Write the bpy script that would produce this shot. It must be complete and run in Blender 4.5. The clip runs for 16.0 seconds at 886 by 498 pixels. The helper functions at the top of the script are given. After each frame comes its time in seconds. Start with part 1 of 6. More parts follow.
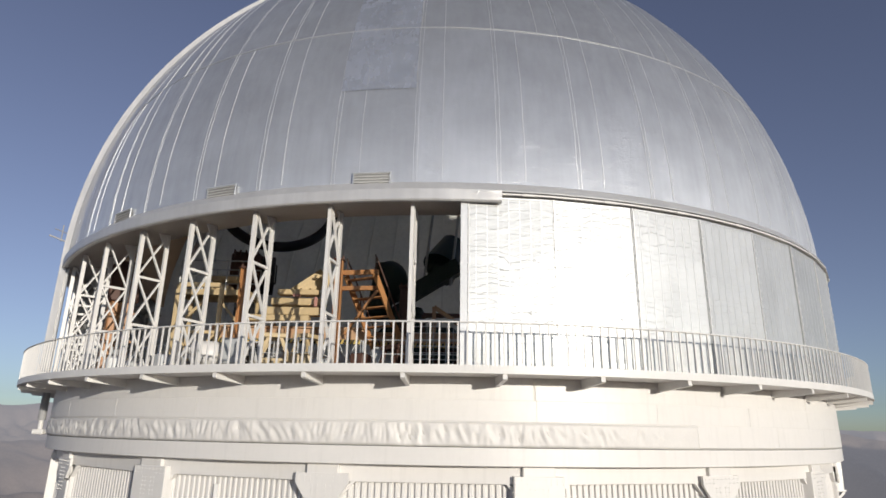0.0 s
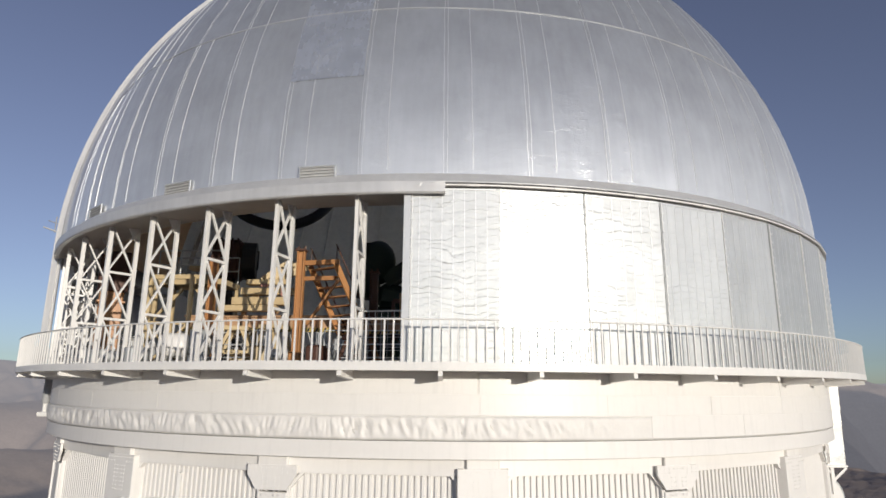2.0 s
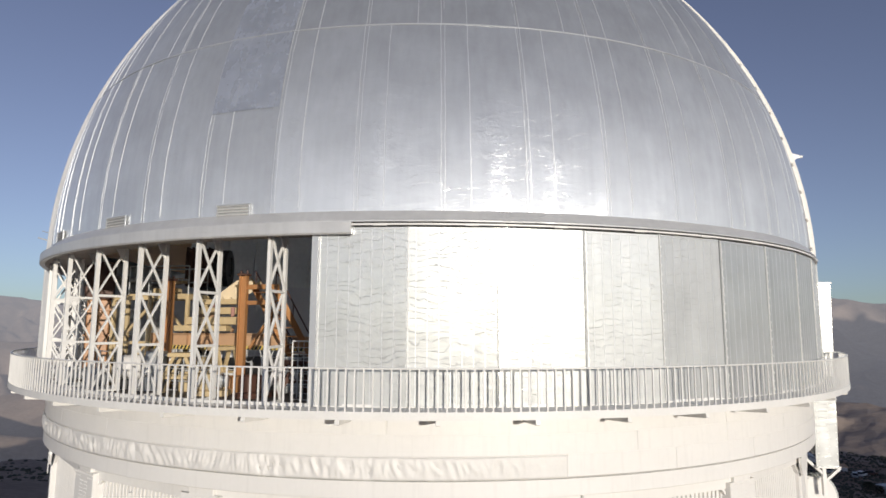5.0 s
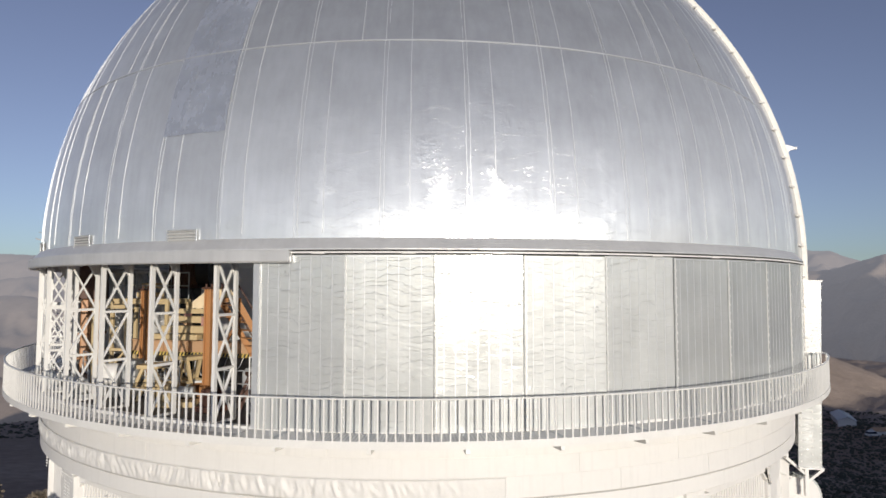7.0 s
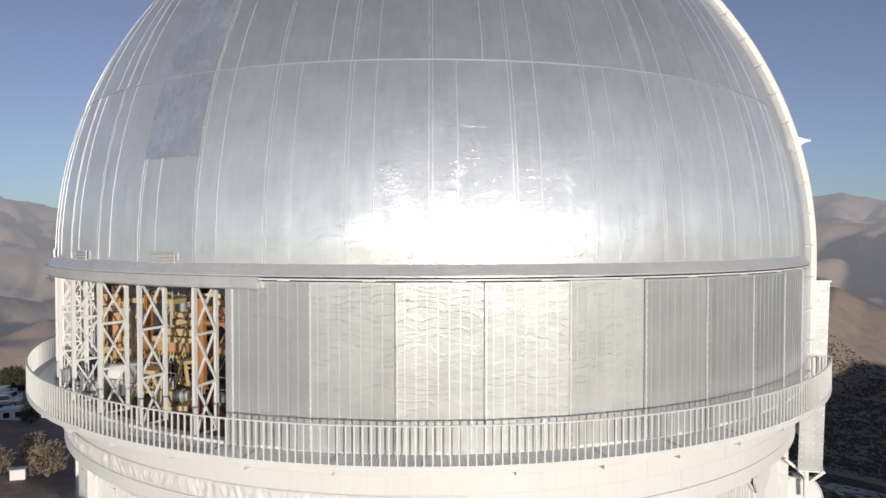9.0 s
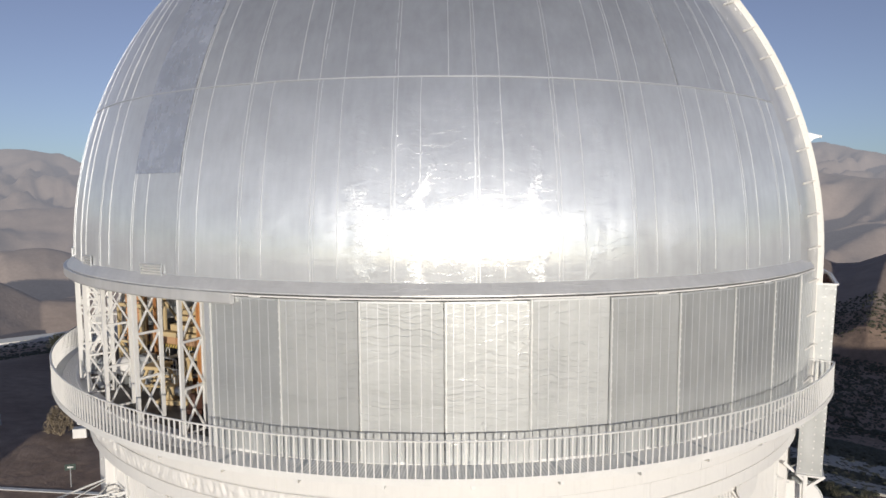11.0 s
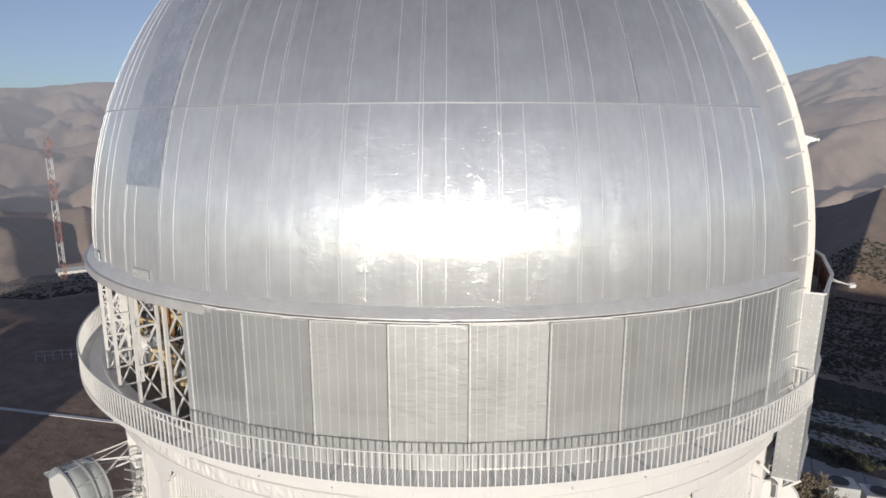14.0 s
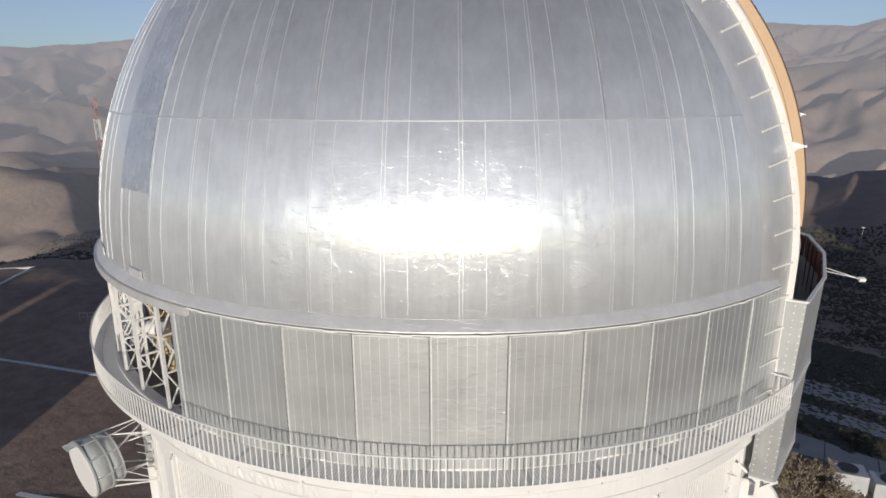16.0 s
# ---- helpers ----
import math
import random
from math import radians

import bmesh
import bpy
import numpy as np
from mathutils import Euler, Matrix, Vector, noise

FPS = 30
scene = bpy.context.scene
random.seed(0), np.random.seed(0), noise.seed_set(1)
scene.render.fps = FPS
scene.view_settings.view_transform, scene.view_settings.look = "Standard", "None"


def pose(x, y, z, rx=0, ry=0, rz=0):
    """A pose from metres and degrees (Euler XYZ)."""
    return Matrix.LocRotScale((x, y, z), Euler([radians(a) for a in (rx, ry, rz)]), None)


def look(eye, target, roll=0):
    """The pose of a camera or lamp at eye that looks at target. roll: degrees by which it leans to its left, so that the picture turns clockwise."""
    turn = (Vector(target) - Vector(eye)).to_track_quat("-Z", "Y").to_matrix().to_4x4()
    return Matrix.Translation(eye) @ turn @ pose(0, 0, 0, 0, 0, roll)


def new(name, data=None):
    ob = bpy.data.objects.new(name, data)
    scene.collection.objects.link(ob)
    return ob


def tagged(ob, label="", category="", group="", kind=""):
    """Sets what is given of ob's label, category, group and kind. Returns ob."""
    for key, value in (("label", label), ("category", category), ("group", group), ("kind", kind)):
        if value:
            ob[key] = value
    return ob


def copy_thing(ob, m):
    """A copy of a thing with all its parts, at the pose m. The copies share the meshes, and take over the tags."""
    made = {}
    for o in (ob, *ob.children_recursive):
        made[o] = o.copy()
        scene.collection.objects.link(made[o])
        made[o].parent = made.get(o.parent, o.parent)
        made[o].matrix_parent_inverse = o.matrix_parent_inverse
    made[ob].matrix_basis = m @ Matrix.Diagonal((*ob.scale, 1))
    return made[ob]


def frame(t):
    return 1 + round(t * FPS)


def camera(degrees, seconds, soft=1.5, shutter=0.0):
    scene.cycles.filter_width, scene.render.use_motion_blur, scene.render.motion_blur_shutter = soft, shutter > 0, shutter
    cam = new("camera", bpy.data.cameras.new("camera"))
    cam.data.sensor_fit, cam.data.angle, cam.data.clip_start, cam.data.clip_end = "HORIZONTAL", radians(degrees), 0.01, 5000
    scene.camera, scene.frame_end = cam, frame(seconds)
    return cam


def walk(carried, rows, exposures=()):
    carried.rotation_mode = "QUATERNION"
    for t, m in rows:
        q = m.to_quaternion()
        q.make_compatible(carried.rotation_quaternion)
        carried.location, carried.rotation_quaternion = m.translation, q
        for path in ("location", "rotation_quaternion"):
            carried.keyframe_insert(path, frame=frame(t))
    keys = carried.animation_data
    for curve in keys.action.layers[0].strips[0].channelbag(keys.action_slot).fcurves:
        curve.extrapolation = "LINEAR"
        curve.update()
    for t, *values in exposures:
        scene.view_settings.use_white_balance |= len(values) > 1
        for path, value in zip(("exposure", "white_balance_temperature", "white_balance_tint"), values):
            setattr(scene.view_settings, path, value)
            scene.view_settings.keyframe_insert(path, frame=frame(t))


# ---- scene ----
cam = camera(72.21, 16.0, 1.6)
# t, x, y, z, yaw, pitch, roll; the dome's axis stands at x = y = 0
ROWS = [
    (0.0, -0.522, -30.733, 14.615, -0.940, 16.669, -0.938),
    (0.5, 0.086, -30.759, 14.752, 0.142, 15.713, -0.849),
    (1.0, 0.648, -30.755, 14.923, 1.196, 14.727, -0.735),
    (1.5, 1.245, -30.733, 15.135, 2.242, 13.771, -0.627),
    (2.0, 1.855, -30.718, 15.457, 3.277, 12.884, -0.519),
    (2.5, 2.471, -30.708, 15.866, 4.349, 11.885, -0.404),
    (3.0, 3.123, -30.685, 16.250, 5.488, 11.027, -0.317),
    (3.5, 3.728, -30.675, 16.621, 6.470, 10.244, -0.270),
    (4.0, 4.344, -30.622, 17.037, 7.477, 9.268, -0.271),
    (6.5, 7.428, -30.250, 19.058, 12.344, 4.439, -0.099),
    (7.0, 8.004, -30.161, 19.505, 13.163, 3.365, -0.082),
    (7.5, 8.547, -30.064, 19.969, 14.034, 2.220, -0.046),
    (8.0, 9.075, -29.961, 20.428, 15.265, 1.090, -0.019),
    (8.5, 9.602, -29.850, 20.888, 16.581, -0.013, 0.006),
    (9.0, 10.141, -29.732, 21.331, 17.898, -1.135, 0.054),
    (11.5, 12.932, -28.909, 23.183, 24.280, -5.801, 0.199),
    (12.0, 13.460, -28.722, 23.591, 25.499, -6.879, 0.173),
    (12.5, 13.971, -28.542, 24.008, 26.655, -7.986, 0.156),
    (13.0, 14.467, -28.360, 24.435, 27.724, -9.059, 0.113),
    (13.5, 14.961, -28.162, 24.854, 28.669, -10.115, 0.092),
    (14.0, 15.449, -27.953, 25.258, 29.575, -11.112, 0.091),
    (14.5, 15.915, -27.712, 25.663, 30.532, -12.129, 0.078),
    (15.0, 16.358, -27.460, 26.073, 31.418, -13.167, 0.096),
    (15.5, 16.836, -27.218, 26.452, 32.387, -14.076, 0.151),
    (16.0, 17.340, -26.974, 26.878, 33.498, -15.095, 0.208),
]
EXPOSURE, TINT = -0.05, 11
walk(cam, [(t, pose(x, y, z, 90 + pitch, roll, yaw)) for t, x, y, z, yaw, pitch, roll in ROWS], [(0.0, EXPOSURE, 6500, TINT), (16.0, EXPOSURE, 6500, TINT)])

# ---- light: a low evening sun, clear sky ----
SUN_AZ, SUN_EL = 30.0, 7.0        # degrees from -y towards +x, degrees above the horizon
sa, se = radians(SUN_AZ), radians(SUN_EL)
TO_SUN = Vector((math.sin(sa) * math.cos(se), -math.cos(sa) * math.cos(se), math.sin(se)))
world = bpy.data.worlds.new("evening_sky")
scene.world = world
world.use_nodes = True
wn = world.node_tree.nodes
sky = wn.new("ShaderNodeTexSky")
sky.sky_type = "NISHITA"
sky.sun_disc = False
sky.sun_elevation = se
sky.sun_rotation = radians(180 - SUN_AZ)
sky.altitude = 2200
sky.air_density, sky.dust_density, sky.ozone_density = 1.0, 1.6, 3.0
wn["Background"].inputs["Strength"].default_value = 0.125
pale = wn.new("ShaderNodeHueSaturation")
pale.inputs["Hue"].default_value, pale.inputs["Saturation"].default_value = 0.516, 0.70
world.node_tree.links.new(sky.outputs["Color"], pale.inputs["Color"])
world.node_tree.links.new(pale.outputs["Color"], wn["Background"].inputs["Color"])
sun_data = bpy.data.lights.new("sun", "SUN")
sun_data.energy, sun_data.angle, sun_data.color = 3.6, radians(0.55), (1.0, 0.938, 0.825)
sun = new("sun", sun_data)
sun.matrix_world = look(TO_SUN * 60, (0, 0, 0))

# ---- materials ----
def nodes_of(name):
    m = bpy.data.materials.new(name)
    m.use_nodes = True
    return m, m.node_tree.nodes, m.node_tree.links, m.node_tree.nodes["Principled BSDF"]


def val(links, socket, x):
    if hasattr(x, "is_output"):
        links.new(x, socket)
    else:
        socket.default_value = x


def maths(nt, op, a, b=0.0, clamp=False):
    n = nt.nodes.new("ShaderNodeMath")
    n.operation, n.use_clamp = op, clamp
    val(nt.links, n.inputs[0], a)
    val(nt.links, n.inputs[1], b)
    return n.outputs[0]


def mapped(nt, scale=(1, 1, 1), vary=False):
    """Object coordinates, scaled, and shifted at random from object to object."""
    tc = nt.nodes.new("ShaderNodeTexCoord")
    mp = nt.nodes.new("ShaderNodeMapping")
    mp.inputs["Scale"].default_value = scale
    nt.links.new(tc.outputs["Object"], mp.inputs["Vector"])
    if vary:
        oi = nt.nodes.new("ShaderNodeObjectInfo")
        cb = nt.nodes.new("ShaderNodeCombineXYZ")
        for k, f in enumerate((37.0, 71.0, 53.0)):
            nt.links.new(maths(nt, "MULTIPLY", oi.outputs["Random"], f), cb.inputs[k])
        nt.links.new(cb.outputs[0], mp.inputs["Location"])
    return mp.outputs[0]


def noise_tex(nt, vec, scale, detail=4.0, rough=0.55, dist=0.0):
    n = nt.nodes.new("ShaderNodeTexNoise")
    n.inputs["Scale"].default_value, n.inputs["Detail"].default_value = scale, detail
    n.inputs["Roughness"].default_value, n.inputs["Distortion"].default_value = rough, dist
    nt.links.new(vec, n.inputs["Vector"])
    return n.outputs["Fac"]


def ramp(nt, fac, stops):
    n = nt.nodes.new("ShaderNodeValToRGB")
    cr = n.color_ramp
    while len(cr.elements) < len(stops):
        cr.elements.new(0.5)
    for e, (p, c) in zip(cr.elements, stops):
        e.position = p
        e.color = (*c, 1) if len(c) == 3 else c
    nt.links.new(fac, n.inputs[0])
    return n.outputs[0]


def grey(nt, fac, lo, hi, a, b):
    """Maps fac from lo..hi to a..b."""
    n = nt.nodes.new("ShaderNodeMapRange")
    n.inputs[1].default_value, n.inputs[2].default_value = lo, hi
    n.inputs[3].default_value, n.inputs[4].default_value = a, b
    nt.links.new(fac, n.inputs[0])
    return n.outputs[0]


def bumped(nt, height, strength, dist, base=None):
    n = nt.nodes.new("ShaderNodeBump")
    n.inputs["Strength"].default_value, n.inputs["Distance"].default_value = strength, dist
    nt.links.new(height, n.inputs["Height"])
    if base:
        nt.links.new(base, n.inputs["Normal"])
    return n.outputs[0]


def foil(name, tint, rough, wrinkle, dirt=0.07, row=0.29, metal=0.72, dent=1.0, crumple=0.0, brushed=0.0, cover=0.5, haze=0.0, broad=1.0):
    """Aluminium sheet: thin wavy creases in level rows, shallow dents, crumpled strips beside seams."""
    m, ns, ln, p = nodes_of(name)
    nt = m.node_tree
    v = mapped(nt, (1, 1, 1), True)
    oi = ns.new("ShaderNodeObjectInfo")
    tc = ns.new("ShaderNodeTexCoord")
    sx = ns.new("ShaderNodeSeparateXYZ")
    ln.new(tc.outputs["Object"], sx.inputs[0])
    level = maths(nt, "ADD", maths(nt, "MULTIPLY", sx.outputs[2], 1.0 / row), maths(nt, "MULTIPLY", oi.outputs["Random"], 17.0))
    sway = maths(nt, "MULTIPLY", noise_tex(nt, mapped(nt, (1.0, 1.0, 1.3), True), 0.9, 3.0), 5.0)
    wig = maths(nt, "MULTIPLY", noise_tex(nt, mapped(nt, (1, 1, 2.0), True), 5.0, 4.0, 0.6), 0.8)
    height_ = maths(nt, "ADD", maths(nt, "ADD", level, sway), wig)
    cell = maths(nt, "ABSOLUTE", maths(nt, "SUBTRACT", maths(nt, "FRACT", height_), 0.5))
    width = grey(nt, noise_tex(nt, v, 3.0, 1.0), 0.35, 0.65, 0.03 * broad, 0.07 * broad)
    line = maths(nt, "SUBTRACT", 1.0, maths(nt, "DIVIDE", cell, width), True)
    pieces = grey(nt, noise_tex(nt, mapped(nt, (1.5, 1.5, 4.4), True), 1.0, 1.5), 0.60 - 0.14 * cover, 0.70 - 0.14 * cover, 0.0, 1.0)
    where = grey(nt, noise_tex(nt, v, 0.7, 2.0), 0.38, 0.58, 0.45, 1.0)
    lines = maths(nt, "MULTIPLY", maths(nt, "MULTIPLY", line, pieces), where)
    vo = ns.new("ShaderNodeTexVoronoi")
    vo.feature = "DISTANCE_TO_EDGE"
    vo.inputs["Scale"].default_value = 1.0
    ln.new(mapped(nt, (1.6, 1.6, 4.2), True), vo.inputs["Vector"])
    edge = grey(nt, vo.outputs["Distance"], 0.0, 0.05, 1.0, 0.0)
    part_of = grey(nt, noise_tex(nt, mapped(nt, (2.2, 2.2, 3.0), True), 1.0, 2.0), 0.5, 0.62, 0.0, 0.35)
    lines = maths(nt, "MAXIMUM", lines, maths(nt, "MULTIPLY", edge, part_of))
    dents = noise_tex(nt, mapped(nt, (1, 1, 1.9), True), 2.3, 4.0, 0.55, 0.4)
    fine = noise_tex(nt, mapped(nt, (1.2, 1.2, 4.0), True), 6.0, 3.0)
    n1 = bumped(nt, dents, 0.3, 0.012 * dent)
    n2 = bumped(nt, lines, 1.0, 0.0038 * wrinkle, n1)
    n3 = bumped(nt, fine, 0.3, 0.0024 * wrinkle, n2)
    if crumple:
        # a wandering strip of small folds, more of it towards the foot
        bend = maths(nt, "MULTIPLY", maths(nt, "SUBTRACT", noise_tex(nt, v, 0.55, 3.0, 0.6), 0.5), 2.2)
        place = grey(nt, oi.outputs["Random"], 0.0, 1.0, -0.8, 0.8)
        off = maths(nt, "ABSOLUTE", maths(nt, "ADD", maths(nt, "ADD", sx.outputs[0], bend), place))
        strip = grey(nt, maths(nt, "ADD", off, maths(nt, "MULTIPLY", noise_tex(nt, v, 3.5, 3.0), 0.22)), 0.22, 0.36, 1.0, 0.0)
        patchy = grey(nt, noise_tex(nt, mapped(nt, (0.6, 0.6, 1.0), True), 0.9, 2.0), 0.44, 0.52, 0.0, 1.0)
        low = grey(nt, sx.outputs[2], 23.0, 27.5, 1.0, 0.35)
        k = maths(nt, "MULTIPLY", maths(nt, "MULTIPLY", strip, patchy), low)
        folds = noise_tex(nt, mapped(nt, (1.0, 1.0, 0.75), True), 15.0, 3.0, 0.55, 1.4)
        n3 = bumped(nt, maths(nt, "MULTIPLY", k, folds), crumple, 0.008, n3)
    ln.new(n3, p.inputs["Normal"])
    streak = noise_tex(nt, mapped(nt, (3.0, 3.0, 0.15), True), 1.5, 4.0, 0.6)
    shade = maths(nt, "ADD", grey(nt, noise_tex(nt, v, 0.8, 5.0, 0.6), 0.3, 0.7, -dirt, dirt), maths(nt, "ADD", grey(nt, oi.outputs["Random"], 0, 1, -0.03, 0.03), grey(nt, streak, 0.3, 0.7, -0.05, 0.05)))
    mix = ns.new("ShaderNodeHueSaturation")
    mix.inputs["Color"].default_value = (*tint, 1)
    ln.new(maths(nt, "ADD", shade, 1.0), mix.inputs["Value"])
    ln.new(mix.outputs[0], p.inputs["Base Color"])
    p.inputs["Metallic"].default_value = metal
    ln.new(maths(nt, "ADD", grey(nt, noise_tex(nt, v, 1.6, 4.0), 0.3, 0.7, rough - 0.03, rough + 0.03), grey(nt, streak, 0.3, 0.7, -0.02, 0.02)), p.inputs["Roughness"])
    if brushed:
        ge, tg = ns.new("ShaderNodeNewGeometry"), ns.new("ShaderNodeVectorMath")
        tg.operation = "CROSS_PRODUCT"
        tg.inputs[1].default_value = (0, 0, 1)
        ln.new(ge.outputs["Normal"], tg.inputs[0])
        ln.new(tg.outputs["Vector"], p.inputs["Tangent"])
        p.inputs["Anisotropic"].default_value = brushed
    if haze:
        # a second, duller lobe: weathered patches between the bright metal
        q = ns.new("ShaderNodeBsdfPrincipled")
        q.inputs["Metallic"].default_value, q.inputs["Roughness"].default_value = metal, rough + 0.46
        ln.new(mix.outputs[0], q.inputs["Base Color"])
        ln.new(n3, q.inputs["Normal"])
        if brushed:
            ln.new(tg.outputs["Vector"], q.inputs["Tangent"])
            q.inputs["Anisotropic"].default_value = brushed * 0.6
        both = ns.new("ShaderNodeMixShader")
        both.inputs[0].default_value = haze
        ln.new(p.outputs[0], both.inputs[1])
        ln.new(q.outputs[0], both.inputs[2])
        ln.new(both.outputs[0], ns["Material Output"].inputs["Surface"])
    return m


def paint(name, colour, rough=0.5, wear=0.06, bump=0.1, scale=3.0, metal=0.0, streaks=0.0):
    m, ns, ln, p = nodes_of(name)
    nt = m.node_tree
    v = mapped(nt, (1, 1, 1), True)
    big = noise_tex(nt, v, scale * 0.35, 5.0, 0.6)
    small = noise_tex(nt, v, scale * 6, 4.0, 0.6)
    f = maths(nt, "ADD", grey(nt, big, 0.3, 0.7, -wear, wear), grey(nt, small, 0.3, 0.7, -wear * 0.5, wear * 0.5))
    if streaks:
        st = noise_tex(nt, mapped(nt, (3.5, 3.5, 0.18), True), 2.0, 4.0, 0.6)
        f = maths(nt, "SUBTRACT", f, grey(nt, st, 0.52, 0.75, 0.0, streaks))
    hs = ns.new("ShaderNodeHueSaturation")
    hs.inputs["Color"].default_value = (*colour, 1)
    ln.new(maths(nt, "ADD", f, 1.0), hs.inputs["Value"])
    ln.new(hs.outputs[0], p.inputs["Base Color"])
    p.inputs["Roughness"].default_value, p.inputs["Metallic"].default_value = rough, metal
    ln.new(bumped(nt, small, bump, 0.01), p.inputs["Normal"])
    return m


M_FOIL = foil("dome_foil", (0.685, 0.70, 0.715), 0.16, 0.52, metal=0.80, dent=1.15, crumple=0.9, brushed=0.93, row=0.28, cover=1.3, haze=0.46, broad=0.6)
M_PATCH = foil("replaced_foil", (0.53, 0.56, 0.625), 0.27, 1.6, 0.14, 0.2, dent=2.5, cover=1.3, brushed=0.6, haze=0.4)
M_PANEL = foil("wall_foil", (0.645, 0.655, 0.65), 0.17, 1.25, row=0.17, metal=0.95, dent=2.6, brushed=0.4, cover=1.8, haze=0.72, broad=0.75)
M_TRIM = foil("trim_foil", (0.62, 0.615, 0.61), 0.40, 1.2, metal=0.35, dent=3.0, row=0.16, cover=1.3, broad=2.0)
M_FOIL_TRIM = foil("cove_foil", (0.76, 0.755, 0.745), 0.24, 0.35, metal=0.75, dent=2.5, row=0.4, cover=0.5, haze=0.4)
M_SEAM = paint("seam_metal", (0.64, 0.65, 0.66), 0.48, 0.05, 0.3, 2.0, 0.6)
M_STRIP = paint("strip_metal", (0.78, 0.775, 0.755), 0.36, 0.06, 0.2, 3.0, 0.3)
M_ARCH = paint("arch_paint", (0.70, 0.675, 0.635), 0.5, 0.06, 0.06, 2.0)
M_WHITE = paint("white_paint", (0.76, 0.74, 0.715), 0.42, 0.025, 0.04, 1.2, 0.0, 0.06)
M_STEEL = paint("white_steel", (0.75, 0.735, 0.71), 0.42, 0.05, 0.08, 3.0)
M_CLOTH = paint("white_fabric", (0.72, 0.70, 0.675), 0.55, 0.04, 0.12, 3.0)
M_DARK = paint("dark_gap", (0.06, 0.06, 0.06), 0.8, 0.1)
M_DECK = paint("deck_grey", (0.34, 0.34, 0.34), 0.6, 0.1, 0.3, 4.0)
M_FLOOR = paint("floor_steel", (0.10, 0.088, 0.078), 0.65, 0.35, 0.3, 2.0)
M_GRATE = paint("grating", (0.84, 0.82, 0.78), 0.6, 0.1, 0.4, 5.0)
gn = M_GRATE.node_tree
gc = gn.nodes.new("ShaderNodeTexCoord")
gs = gn.nodes.new("ShaderNodeSeparateXYZ")
gn.links.new(gc.outputs["Object"], gs.inputs[0])
slot = maths(gn, "FRACT", maths(gn, "MULTIPLY", maths(gn, "ARCTAN2", gs.outputs[0], gs.outputs[1]), 16.9 / 0.085))
slot = grey(gn, maths(gn, "ABSOLUTE", maths(gn, "SUBTRACT", slot, 0.5)), 0.22, 0.3, 0.8, 1.0)
gh = next(n for n in gn.nodes if n.type == "HUE_SAT")
gv = gh.inputs["Value"].links[0].from_socket
gn.links.new(maths(gn, "MULTIPLY", gv, slot), gh.inputs["Value"])
M_INNER = paint("inner_grey", (0.80, 0.80, 0.755), 0.8, 0.12, 0.2, 0.6)
M_TAN = paint("tan_board", (0.62, 0.42, 0.25), 0.6, 0.06, 0.1, 1.5)
M_SOFFIT = paint("soffit_grey", (0.42, 0.39, 0.36), 0.7, 0.1, 0.2, 1.5)
M_ORANGE = paint("orange_steel", (0.43, 0.205, 0.08), 0.45, 0.1, 0.1, 2.0)
M_YELLOW = paint("cream_steel", (0.55, 0.42, 0.235), 0.45, 0.08, 0.1, 2.0)
M_HAZARD = paint("warning_yellow", (0.60, 0.44, 0.12), 0.5, 0.1, 0.1, 2.0)
M_BLACK = paint("black_steel", (0.025, 0.025, 0.027), 0.5, 0.2, 0.1, 2.0)
M_BROWN = paint("brown_steel", (0.10, 0.045, 0.03), 0.6, 0.15, 0.1, 2.0)
M_ROSE = paint("tan_girder", (0.50, 0.31, 0.18), 0.5, 0.08, 0.1, 2.0)
M_GALV = paint("galvanised_steel", (0.50, 0.51, 0.51), 0.48, 0.12, 0.1, 4.0, 0.35)
M_WIREGLASS = paint("wire_glass", (0.62, 0.65, 0.64), 0.22, 0.06, 0.15, 4.0)
M_WIREGLASS.node_tree.nodes["Principled BSDF"].inputs["Alpha"].default_value = 0.6
M_RED = paint("red_paint", (0.43, 0.22, 0.18), 0.5, 0.08)
M_GREEN = paint("green_paint", (0.022, 0.042, 0.034), 0.5, 0.1)
M_ROOF = paint("blue_roof", (0.10, 0.15, 0.26), 0.45, 0.1)
M_LINE = paint("line_paint", (0.62, 0.62, 0.60), 0.6, 0.12, 0.1, 3.0)
M_GLASSY = paint("window_dark", (0.02, 0.025, 0.03), 0.12, 0.1)
M_DRY = paint("dry_twigs", (0.25, 0.20, 0.14), 0.8, 0.25)
M_SCRUB = paint("scrub_green", (0.066, 0.066, 0.042), 0.8, 0.3)
M_CONCRETE = paint("concrete", (0.36, 0.34, 0.31), 0.8, 0.1, 0.2, 2.0)


